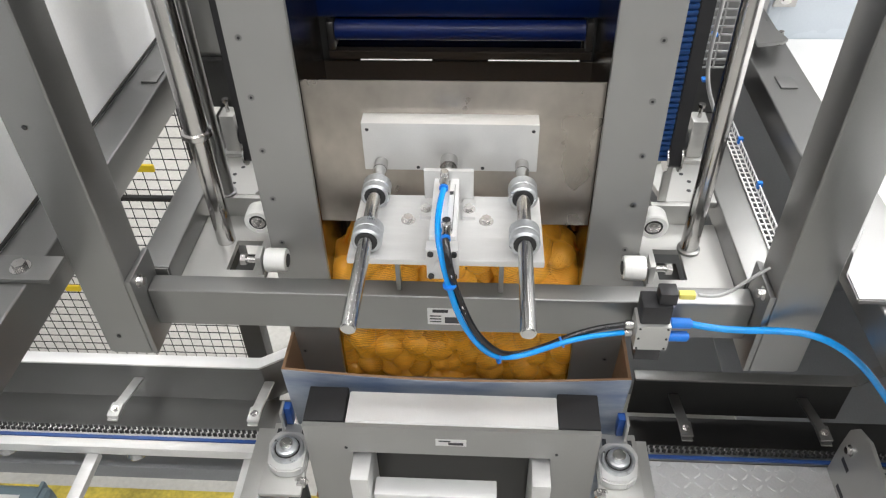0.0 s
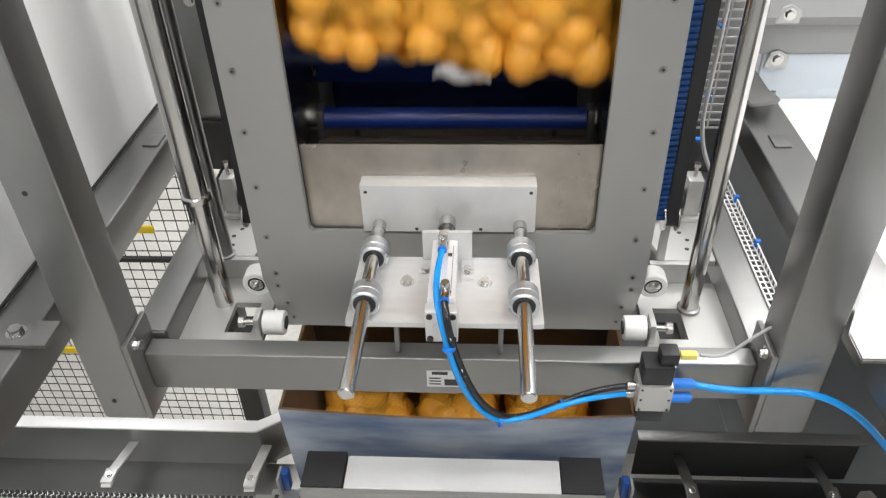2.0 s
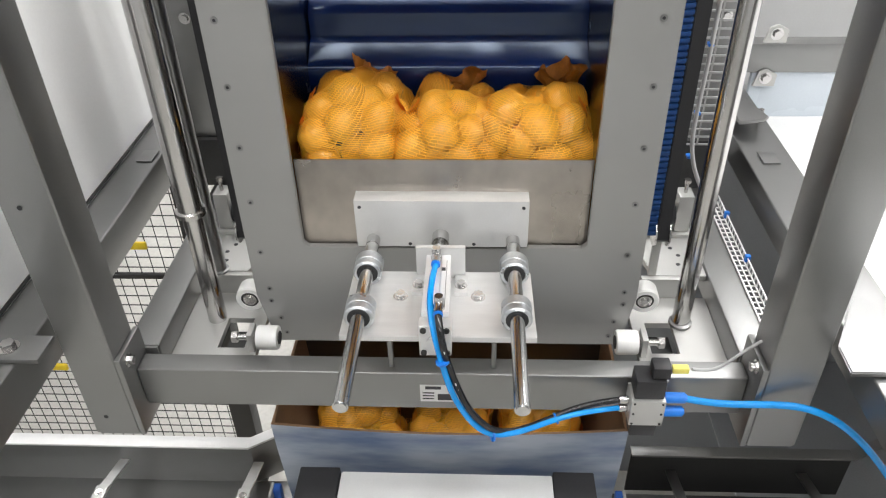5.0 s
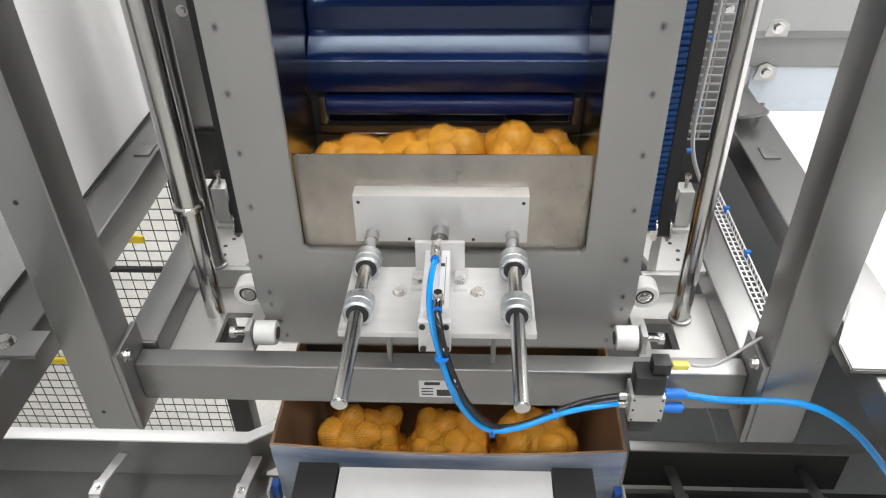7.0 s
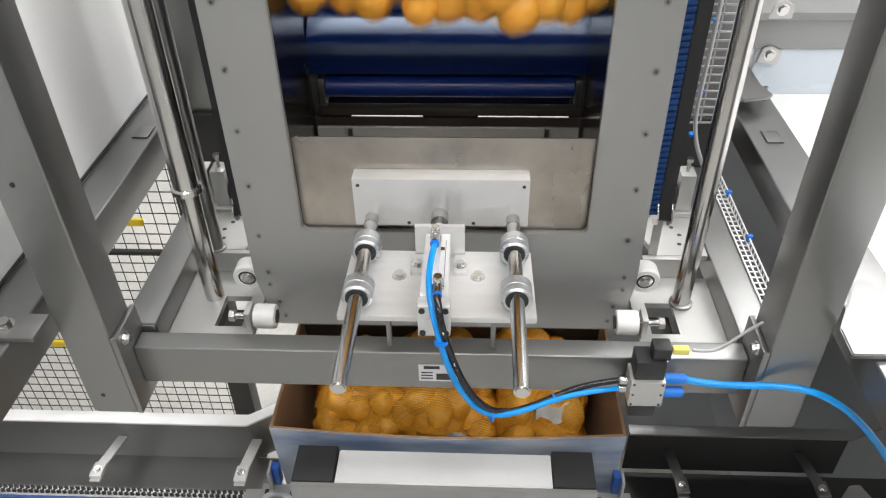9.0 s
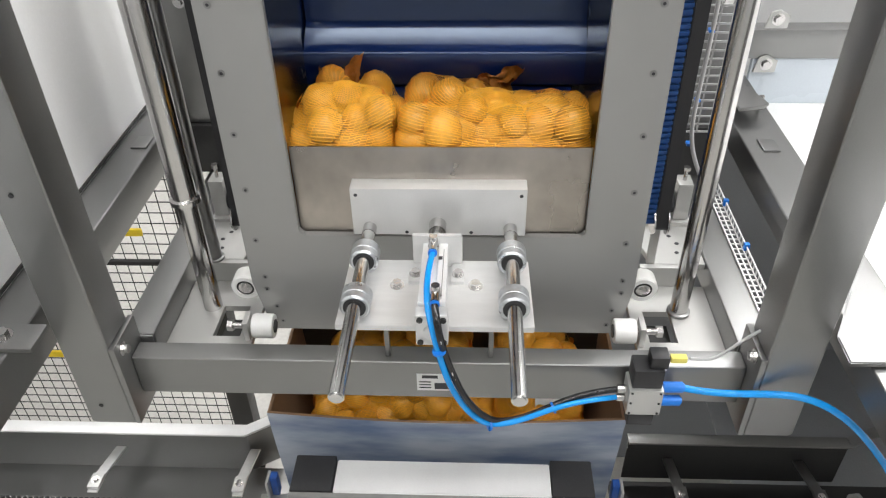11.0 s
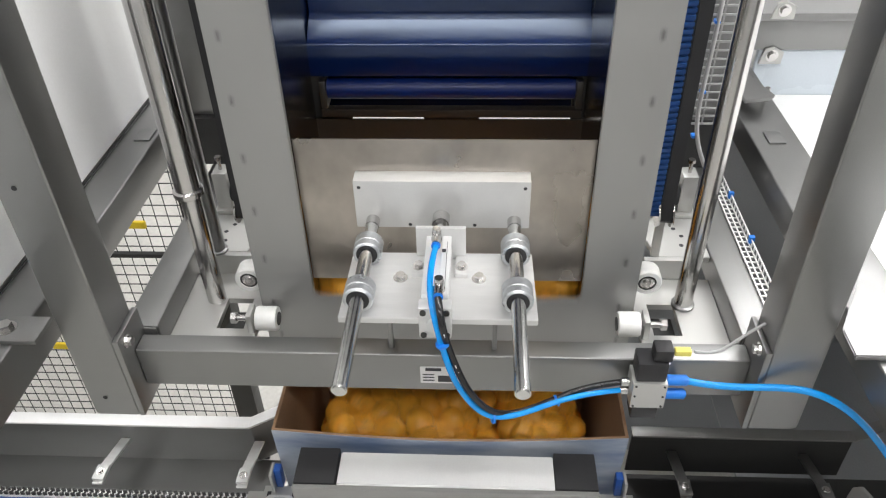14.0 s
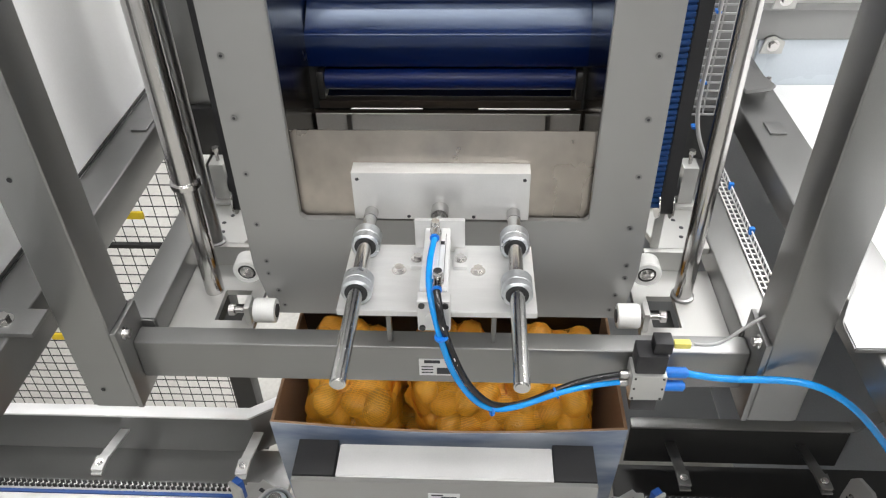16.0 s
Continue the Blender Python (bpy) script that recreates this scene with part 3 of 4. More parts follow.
def air_lines():
    va = thing("air_valve", "grey and black solenoid air valve on the crossbar", "valve")
    part("body", box((0.305, -0.05, -0.078), (0.36, -0.006, -0.022), 0.0015), STEEL_LIGHT, va)
    part("base", box((0.312, -0.04, -0.115), (0.355, -0.006, -0.0785), 0.002), BLACK, va, "black base block")
    part("coil", box((0.309, -0.045, -0.0215), (0.357, -0.006, 0.018), 0.003), BLACK, va, "black coil housing")
    part("plug", box((0.333, -0.04, 0.0185), (0.362, -0.012, 0.042), 0.003), BLACK, va, "black cable plug")
    part("bracket", box((0.33, -0.0058, -0.09), (0.372, -0.0008, -0.02), 0.001), STEEL, va)
    for z in (-0.034, -0.066):
        part("fitting", rod((0.36, -0.028, z), (0.398, -0.028, z), 0.0092, 20, 0.003), BLUE_FIT, va, "blue push-in fitting")
    for z in (-0.040, -0.059):
        part("fitting", rod((0.29, -0.028, z), (0.305, -0.028, z), 0.0075, 16, 0.001), POLISHED, va, "chrome push-in fitting")
    for x in (0.31, 0.355):
        for z in (-0.027, -0.05, -0.073):
            part("screw", rod((x, -0.0512, z), (x, -0.05, z), 0.002, 10), DARK_STEEL_SHADE, va)
    tag = thing("cable_plug", "pale yellow cable plug on a grey cable", "plug")
    part("sleeve", box((0.366, -0.03, 0.022), (0.392, -0.018, 0.033), 0.002), YELLOW_PALE, tag)
    tube("cable", [(0.399, -0.024, 0.044), (0.425, -0.02, 0.036), (0.45, -0.01, 0.03), (0.48, 0.0, 0.06), (0.512, 0.01, 0.075)], 0.0026, GREY_CABLE, tag)
    for o in list(va.children) + [q for q in tag.children if q.name.startswith("sleeve")]:
        o.data.transform(Matrix.Translation((0.002, 0, 0.016)))

    blue = [(-0.007, 0.006, 0.2245), (-0.011, -0.030, 0.226), (-0.013, -0.082, 0.222), (-0.004, -0.122, 0.205), (0.003, -0.132, 0.177), (0.011, -0.137, 0.138), (0.024, -0.132, 0.080), (0.048, -0.115, 0.011), (0.077, -0.100, -0.036), (0.112, -0.090, -0.043), (0.148, -0.080, -0.038), (0.189, -0.065, -0.030), (0.241, -0.045, -0.034), (0.300, -0.028, -0.043)]
    ho = thing("air_hose", "blue air hose curving from cylinder to valve", "hose")
    tube("hose", blue, 0.0046, BLUE_HOSE, ho)
    hb = thing("air_hose", "black air hose tied to the blue hose", "hose")
    tube("hose", BLACK_PATH, 0.0053, BLACK_HOSE, hb)
    path = [Vector(q) for q in BLACK_PATH]
    for k in range(2, 9):
        for f in (0.15, 0.5, 0.85):
            p, q = path[k].lerp(path[k + 1], f), path[k].lerp(path[k + 1], f + 0.14)
            up = Vector((0, -0.62, 0.62)) * 0.0061
            bm = bmesh.new()
            add_rod(bm, p + up, q + up, 0.0009, 6)
            part("print", bm, LABEL, hb, "worn white print")
    for x, y, z, d in ((0.008, -0.135, 0.161, (0.15, -0.05, -1)), (0.082, -0.098, -0.037, (1, 0.4, -0.1)), (0.186, -0.060, -0.037, (1, 0.3, 0.3))):
        tie = thing("cable_tie", "slim blue cable tie round both hoses", "tie", group="cable ties")
        d = Vector(d).normalized()
        p = Vector((x, y, z))
        part("band", rod(p - d * 0.0018, p + d * 0.0018, 0.0098, 18), BLUE_FIT, tie)
    hs = thing("supply_hose", "blue supply hose leaving the valve in an arc", "hose")
    tube("hose", [(0.396, -0.028, -0.019), (0.445, -0.030, -0.030), (0.509, -0.045, -0.012), (0.563, -0.060, 0.004), (0.610, -0.070, -0.008), (0.660, -0.080, -0.042), (0.715, -0.090, -0.105), (0.767, -0.090, -0.178), (0.815, -0.090, -0.291)], 0.006, BLUE_HOSE, hs)


air_lines()


# ---- blue feed slide behind the chute ----
FEED = []


def feed_slide():
    sl = thing("feed_slide", "dark blue stepped feed slide of glossy belt", "slide")
    prof = [(0.335, 0.345), (0.332, 0.35), (0.330, 0.398), (0.334, 0.406)]
    for k in range(4):
        y, z = 0.334 + 0.049 * k, 0.406 + 0.079 * k
        # each tread curves, flattest at its back
        prof += [(y + 0.012, z + 0.0090), (y + 0.024, z + 0.0175), (y + 0.036, z + 0.0257), (y + 0.046, z + 0.0325), (y + 0.049, z + 0.037), (y + 0.0485, z + 0.072), (y + 0.0495, z + 0.0765)]
    prof += [(0.54, 0.72), (0.56, 0.72), (0.56, 0.345)]
    part("belt", prism(prof, "x", -0.240, 0.243), BLUE_BELT, sl)
    for s in (-1, 1):
        xa, xb = sorted((s * 0.2435, s * 0.275))
        part("cheek", prism([(0.334, 0.345), (0.334, 0.42), (0.36, 0.54), (0.40, 0.9), (0.56, 0.9), (0.56, 0.345)], "x", xa, xb), BLUE_DARK, sl, "dark blue side cheek")
    ro = thing("feed_roller", "blue covered roller bar between end brackets", "roller")
    part("drum", rod((-0.214, 0.345, 0.318), (0.222, 0.345, 0.318), 0.0185, 32), BLUE_DRUM, ro)
    for x in (-0.2215, 0.2295):
        part("bracket", box((x - 0.006, 0.328, 0.285), (x + 0.006, 0.362, 0.338), 0.003), STEEL, ro)
    part("carrier", box((-0.2275, 0.326, 0.270), (0.2355, 0.345, 0.2845), 0.001), BROWN_DARK, ro)
    part("inner_sheet", box((-0.33, 0.372, 0.2705), (0.33, 0.376, 0.3445), 0), BLUE_DARK, sl)
    FEED.append(ro)
    # unseen sheets, added to keep lamp light off the roller and rear bags
    hood = thing("inlet_hood", "unseen steel sheets added above the chute window for shade", "hood")
    part("front_sheet", box((-0.2365, 0.1440, 0.605), (0.2365, 0.1468, 2.1), 0), STEEL, hood)
    part("back_sheet", box((-0.275, 0.562, 0.345), (0.275, 0.565, 2.1), 0), STEEL, hood)
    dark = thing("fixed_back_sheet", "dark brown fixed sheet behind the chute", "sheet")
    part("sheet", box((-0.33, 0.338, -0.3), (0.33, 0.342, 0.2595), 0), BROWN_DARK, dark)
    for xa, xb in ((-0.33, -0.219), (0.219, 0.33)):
        part("stop", box((xa, 0.346, 0.20), (xb, 0.352, 0.345), 0), DARK_STEEL_SHADE, dark)
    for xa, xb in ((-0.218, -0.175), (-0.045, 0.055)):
        part("stop", box((xa, 0.338, 0.26), (xb, 0.345, 0.2695), 0), DARK_STEEL_SHADE, dark)


feed_slide()


# ---- carton and its clamp ----
BX0, BX1, BY0, BY1, BZ0, BZ1 = -0.336, 0.342, 0.03, 0.385, -0.72, -0.242


def carton():
    b = thing("carton", "open cardboard carton printed with a pale blue sky", "box")
    t = 0.006
    def front(dy, lo, hi, thick):
        """A front wall that bows outwards a little and tapers to the bottom."""
        bm = bmesh.new()
        n, m = 24, 8
        grid = [[[bm.verts.new((BX0 + (BX1 - BX0) * i / n * 1.0 + (0.028 * (1 - 2 * i / n)) * (1 - j / m) ** 1.2,
                                BY0 + dy + side - 0.012 * math.sin(math.pi * i / n) * (j / m) ** 2,
                                lo + (hi - lo) * j / m - (0.006 * math.sin(math.pi * i / n) if j == m else 0)))
                  for i in range(n + 1)] for j in range(m + 1)] for side in (0, thick)]
        for j in range(m):
            for i in range(n):
                f, g = grid
                bm.faces.new((f[j][i], f[j][i + 1], f[j + 1][i + 1], f[j + 1][i]))
                bm.faces.new((g[j][i], g[j + 1][i], g[j + 1][i + 1], g[j][i + 1]))
        for i in range(n):
            for j in (0, m):
                bm.faces.new((grid[0][j][i], grid[0][j][i + 1], grid[1][j][i + 1], grid[1][j][i]))
        for j in range(m):
            for i in (0, n):
                bm.faces.new((grid[0][j][i], grid[0][j + 1][i], grid[1][j + 1][i], grid[1][j][i]))
        bmesh.ops.recalc_face_normals(bm, faces=bm.faces[:])
        return bm
    part("front_wall", front(0, BZ0, BZ1, 0.0012), PRINT, b, "printed front wall")
    part("front_board", front(0.0014, BZ0, BZ1 + 0.001, 0.0045), CARD, b, "raw brown board inside the front wall")
    part("back_wall", box((BX0, BY1 - t, BZ0), (BX1, BY1, BZ1), 0.001), CARD, b)
    for x, k in ((BX0, 1), (BX1, -1)):
        part("side_wall", prism([(x, BZ1), (x + k * t, BZ1), (x + k * (t + 0.027), BZ0), (x + k * 0.027, BZ0)], "y", BY0 + t, BY1 - t), CARD, b)
    part("bottom", box((BX0 + t, BY0 + t, BZ0), (BX1 - t, BY1 - t, BZ0 + t), 0), CARD, b)
    return b


CARTON = carton()


SWING = []


def clamp():
    c = thing("carton_clamp", "grey steel carton clamp with black pads", "clamp")
    part("top_sheet", prism([(-0.197, 0.0), (0.199, 0.0), (0.199, -0.0715), (-0.197, -0.0715)], "z", -0.272, -0.262, 0.002), ALU_WHITE, c, "bright aluminium top sheet")
    for s in (-1, 1):
        xa, xb = sorted((s * 0.2005, s * 0.277))
        part("pad", box((xa, -0.071, -0.30), (xb, 0.008, -0.261), 0.003), RUBBER, c, "black rubber pad")
    outline = [(-0.277, -0.2635), (0.277, -0.2635), (0.277, -0.62), (0.19, -0.62), (0.19, -0.345), (-0.19, -0.345), (-0.19, -0.62), (-0.277, -0.62)]
    part("front_plate", prism(outline, "y", -0.082, -0.072, 0.001), STEEL_PLATE, c)
    # near-black sheet stands in for the shade inside the opening
    part("inner_sheet", box((-0.19, -0.02, -0.62), (0.19, -0.01, -0.30), 0), DARK_STEEL_SHADE, c)
    lab = part("name_plate", box((-0.028, -0.0832, -0.312), (0.03, -0.0822, -0.292), 0), LABEL, c, "small silver name plate")
    part("print", box((-0.022, -0.0836, -0.299), (0.0, -0.0833, -0.295), 0), INK, lab)
    part("print", box((-0.004, -0.0836, -0.309), (0.024, -0.0833, -0.301), 0), INK, lab)
    for s in (-1, 1):
        part("arm", box((min(s * 0.155, s * 0.19), -0.13, -0.62), (max(s * 0.155, s * 0.19), -0.03, -0.365), 0.002), ALU, c)
    part("lower_bar", box((-0.15, -0.12, -0.46), (0.09, -0.08, -0.43), 0.003), ALU_WHITE, c)
    for s in (-1, 1):
        part("screw", rod((s * 0.2, -0.0835, -0.33), (s * 0.2, -0.082, -0.33), 0.003, 12), INK, c)

    for s in (-1, 1):
        st = thing("swing_arm", "steel swing arm with a flanged bearing and blue corner guide", "arm", group="swing arms")
        co = thing("arm_column", "dark column carrying the swing arm", "column", group="arm columns")
        xa, xb = sorted((s * 0.279, s * 0.355))
        part("stand", box((min(s * 0.28, s * 0.362), -0.16, -0.385), (max(s * 0.28, s * 0.362), 0.0, -0.375), 0.002), STEEL_LIGHT, st)
        part("side_lip", box((min(s * 0.363, s * 0.40), -0.20, -0.70), (max(s * 0.363, s * 0.388), 0.0, -0.395), 0.002), STEEL_LIGHT, co)
        part("column", rod((s * 0.318, -0.08, -0.9), (s * 0.318, -0.08, -0.386), 0.022, 24), DARK_STEEL_SHADE, co)
        part("flange", prism([(s * 0.282, -0.115), (s * 0.282, -0.055), (s * 0.30, -0.035), (s * 0.345, -0.035), (s * 0.358, -0.06), (s * 0.35, -0.11), (s * 0.33, -0.125), (s * 0.30, -0.125)], "z", -0.3745, -0.352, 0.003), ALU, st)
        part("housing", lathe([(0.032, 0), (0.032, 0.008), (0.030, 0.011), (0.027, 0.011), (0.025, 0.007), (0.022, 0.007), (0.021, 0.014), (0.018, 0.016), (0.015, 0.016)], (s * 0.317, -0.078, -0.3517), (0, 0, 1), 32), BEARING, st)
        part("groove", lathe([(0.0225, 0), (0.0246, 0), (0.0246, 0.0012), (0.0225, 0.0012)], (s * 0.317, -0.078, -0.3442), (0, 0, 1), 32), DARK_STEEL_SHADE, st)
        part("shaft", rod((s * 0.317, -0.078, -0.345), (s * 0.317, -0.078, -0.326), 0.0125, 24, 0.002), CHROME, st)
        bolt((s * 0.283, -0.13, -0.375), (0, -1, 0), st, 0.009, 0.01)
        for x, y in ((0.35, -0.02), (0.30, -0.018)):
            part("slot", box((s * x - 0.004, y - 0.01, -0.3748), (s * x + 0.004, y + 0.006, -0.3744), 0), INK, st)
        part("strip", box((min(s * 0.324, s * 0.338), -0.004, -0.375), (max(s * 0.324, s * 0.338), 0.014, -0.322), 0.002), BLUE_STRIP, st, "blue plastic corner guide")
        part("holder", box((min(s * 0.3385, s * 0.344), -0.016, -0.385), (max(s * 0.3385, s * 0.344), 0.016, -0.322), 0.001), STEEL_LIGHT, st)
        pivot = Vector((s * 0.317, -0.078, -0.375))
        for o in st.children:
            o.data.transform(Matrix.Translation(-pivot))
        st.location = pivot
        SWING.append((st, s, pivot))


clamp()


# ---- conveyor ----
def conveyor():
    for s, xs in ((-1, (-1.6, -0.50, -0.43)), (1, (0.43, 0.95, 1.05))):
        g = thing("guide_rail", "steel guide rail with a bent end beside the conveyor", "rail", group="guide rails")
        x0, x1, x2 = xs
        if s < 0:
            part("top_strip", box((x0, 0.281, -0.556), (x1, 0.315, -0.55), 0.001), ALU_WHITE, g)
            part("top_strip", prism([(x1, 0.281), (x2, 0.326), (x2, 0.36), (x1, 0.315)], "z", -0.556, -0.55), ALU_WHITE, g)
            part("sheet", box((x0, 0.296, -0.70), (x1, 0.30, -0.557), 0), STEEL, g)
            part("sheet", prism([(x1, 0.296), (x2, 0.341), (x2, 0.345), (x1, 0.30)], "z", -0.70, -0.557), STEEL, g)
        else:
            part("top_strip", box((x0, 0.285, -0.558), (x1, 0.315, -0.552), 0.001), STEEL, g)
            part("top_strip", prism([(x1, 0.285), (x2, 0.33), (x2, 0.36), (x1, 0.315)], "z", -0.558, -0.552), STEEL, g)
            part("sheet", box((x0, 0.296, -0.70), (x1, 0.30, -0.559), 0), DARK_STEEL_SHADE, g)
        for x in ((-0.84, -0.498) if s < 0 else (0.52, 0.833)):
            br = part("bracket", prism([(0.138, -0.590), (0.138, -0.585), (0.19, -0.585), (0.295, -0.618), (0.295, -0.624), (0.19, -0.591)], "x", x, x + 0.024), ALU if s < 0 else STEEL, g)
            part("foot", box((x - 0.002, 0.145, -0.584), (x + 0.026, 0.185, -0.577), 0.001), ALU if s < 0 else STEEL, br)
            bolt((x + 0.012, 0.165, -0.577), (0, 0, 1), g, 0.006, 0.005)
        ch = thing("chain_conveyor", "black plastic chain running on a blue wear strip", "conveyor", group="conveyor chains")
        xa, xb = (-1.6, -0.40) if s < 0 else (0.40, 1.6)
        zc = -0.52
        part("track", box((xa, 0.05, zc - 0.035), (xb, 0.085, zc - 0.012), 0.002), ALU if s < 0 else STEEL, ch)
        part("wear_strip", box((xa, 0.050, zc - 0.0115), (xb, 0.058, zc - 0.007), 0), BLUE_STRIP, ch, "blue wear strip")
        bm = bmesh.new()
        n = int((xb - xa) / 0.0127)
        for k in range(n):
            x = xa + k * 0.0127
            for y in (0.064, 0.0745):
                add_box(bm, (x + 0.001, y, zc - 0.0075), (x + 0.0085, y + 0.0035, zc + 0.001))
            add_rod(bm, (x + 0.005, 0.062, zc - 0.003), (x + 0.005, 0.080, zc - 0.003), 0.0025, 6)
        tagged(part("chain", bm, CHAIN, ch), kind="stuff")
    fr = thing("conveyor_frame", "aluminium conveyor frame with slanting struts", "frame")
    part("rail", box((-1.6, 0.022, -0.55), (-0.40, 0.0455, -0.522), 0.003), ALU, fr)
    for x in (-0.83, -0.47):
        part("strut", box((x, -0.40, -0.57), (x + 0.028, 0.03, -0.551), 0.002), ALU, fr)
    part("back_rail", box((-1.6, 0.13, -0.72), (-0.40, 0.30, -0.70), 0.002), STEEL, fr)
    part("back_rail", box((0.40, 0.09, -0.74), (1.6, 0.30, -0.72), 0.002), DARK_STEEL_SHADE, fr)


CHAIN = material("chain_links", (0.05, 0.05, 0.05), 0.4, 0.5, 0.3, 60, 0, 300)
conveyor()


def lower_things():
    tp = thing("tread_plate", "steel tread plate walkway with raised lozenges", "walkway")
    part("sheet", box((0.40, -0.45, -0.55), (1.0, 0.0485, -0.538), 0.001), TREAD, tp)
    bm = bmesh.new()
    for i in range(24):
        for j in range(20):
            x, y = 0.42 + i * 0.025, 0.04 - j * 0.0235
            a = 0.75 if (i + j) % 2 else -0.75
            bmesh.ops.create_icosphere(bm, subdivisions=1, radius=1, matrix=Matrix.Translation((x, y, -0.538)) @ Matrix.Rotation(a, 4, "Z") @ Matrix.Diagonal((0.0125, 0.0036, 0.0028, 1)))
    tagged(part("raised_pattern", bm, TREAD, tp), kind="stuff")
    sp = thing("stop_plate", "steel side plate with slots and a clamp bolt", "plate")
    part("sheet", prism([(-0.16, -0.62), (0.045, -0.62), (0.046, -0.45), (0.042, -0.392), (0.025, -0.365), (-0.02, -0.345), (-0.14, -0.36)], "x", 0.80, 0.808, 0.001), STEEL_LIGHT, sp)
    for y, z in ((0.005, -0.46), (-0.02, -0.52)):
        part("slot", box((0.7992, y - 0.016, z - 0.006), (0.7998, y + 0.016, z + 0.006), 0), INK, sp)
    bolt((0.8, 0.012, -0.42), (-1, 0, 0), sp, 0.008, 0.008)
    part("rod", rod((0.808, 0.0, -0.50), (1.3, 0.0, -0.50), 0.012, 20), POLISHED, sp)
    mo = thing("gear_motor", "grey-blue gear motor below the conveyor", "motor")
    part("casing", box((-1.25, -0.22, -0.80), (-0.935, -0.0, -0.65), 0.02, 3), GREY_PAINT, mo)
    part("label", box((-1.2, -0.12, -0.6495), (-1.0, -0.03, -0.649), 0), LABEL, mo)
    part("rim", box((-0.965, -0.225, -0.81), (-0.955, 0.006, -0.645), 0.004), GREY_PAINT, mo)
    un = thing("under_beam", "dark steel beam under the conveyor", "beam")
    part("tube", box((-1.6, 0.115, -0.80), (-0.45, 0.15, -0.75), 0.003), GREY_SHEET, un)
    for x in (-1.05, -0.74):
        part("cup", lathe([(0.022, 0), (0.024, 0.006), (0.018, 0.018), (0.008, 0.022)], (x, 0.06, -0.60), (0, 0, 1)), POLISHED, un)
    st = thing("floor_stripe", "worn yellow floor marking stripe", "marking", kind="structure")
    part("paint", box((-2.6, 0.18, FLOOR), (-0.45, 0.40, FLOOR + 0.003), 0), YELLOW_WORN, st)

    # mesh fence
    fe = thing("mesh_fence", "black wire mesh safety fence with yellow clips", "fence")
    bm = bmesh.new()
    y = 0.8
    for k in range(60):
        add_box(bm, (-2.9 + k * 0.036, y, FLOOR + 0.05), (-2.898 + k * 0.036, y + 0.002, -0.05))
    for k in range(36):
        add_box(bm, (-2.9, y + 0.003, FLOOR + 0.05 + k * 0.036), (-0.76, y + 0.006, FLOOR + 0.052 + k * 0.036))
    tagged(part("wire_grid", bm, WIRE, fe), kind="stuff")
    part("post", box((-0.76, 0.78, FLOOR), (-0.69, 0.84, 0), 0.002), WIRE, fe)
    part("rail", box((-2.9, y - 0.01, -0.432), (-0.76, y + 0.006, -0.418), 0.002), WIRE, fe)
    for x, z in ((-1.286, -0.80), (-0.903, -0.314)):
        part("clip", box((x - 0.026, y - 0.012, z - 0.012), (x + 0.026, y - 0.001, z + 0.012), 0.004), YELLOW, fe, "yellow plastic clip")

    # cable tray on the east rail and up the column
    ct = thing("cable_tray", "white perforated cable tray with blue ties", "tray")
    bm = bmesh.new()
    for k in range(60):
        y = 0.10 + k * 0.016
        x = 0.556 + 0.006 * (y - 0.10)
        add_box(bm, (x, y, 0.0105), (x + 0.023, y + 0.0035, 0.0125))
        add_box(bm, (x + 0.0235, y, 0.0105), (x + 0.0255, y + 0.003, 0.022))
        for d in (0, 0.010, 0.020):
            add_box(bm, (x + d, y, 0.0127), (x + d + 0.0028, y + 0.016, 0.0142))
        for z in (0.0225,):
            add_box(bm, (x + 0.0236, y, z), (x + 0.0262, y + 0.016, z + 0.002))
    part("grid", bm, ALU_WHITE, ct)
    bm = bmesh.new()
    for k in range(80):
        add_box(bm, (0.452, 0.396, 0.22 + k * 0.016), (0.494, 0.398, 0.2235 + k * 0.016))
    for x in (0.448, 0.47, 0.492):
        add_box(bm, (x, 0.396, 0.22), (x + 0.0028, 0.398, 1.48))
    part("grid", bm, GREY_CABLE, ct, "grey upright grid")
    tube("cable", [(0.455, 0.385, 0.9), (0.46, 0.385, 0.6), (0.458, 0.38, 0.35), (0.45, 0.375, 0.25), (0.465, 0.37, 0.18), (0.50, 0.40, 0.12), (0.54, 0.42, 0.03)], 0.004, GREY_CABLE, ct)
    for z in (0.42, 0.29, 0.20):
        part("tie", box((0.452, 0.378, z), (0.462, 0.392, z + 0.006), 0.002), BLUE_FIT, ct)
    for y in (0.30, 0.455, 0.60):
        part("tie", box((0.578, y, 0.0145), (0.588, y + 0.009, 0.029), 0.001), BLUE_FIT, ct)


lower_things()


# ---- net bags of potatoes ----
def potato_mesh(seed):
    bm = bmesh.new()
    bmesh.ops.create_icosphere(bm, subdivisions=2, radius=1)
    for v in bm.verts:
        n = v.co.copy()
        v.co = Vector((n.x * 0.0345, n.y * 0.0295, n.z * 0.028)) * (1 + 0.11 * noise.noise(n * 1.1 + Vector((seed * 5.3, 0, 0))) + 0.04 * noise.noise(n * 2.7 + Vector((0, seed * 3.1, 0))))
    return finish(bm, "potato", POTATO, 80)


POTATOES = [potato_mesh(k) for k in range(4)]


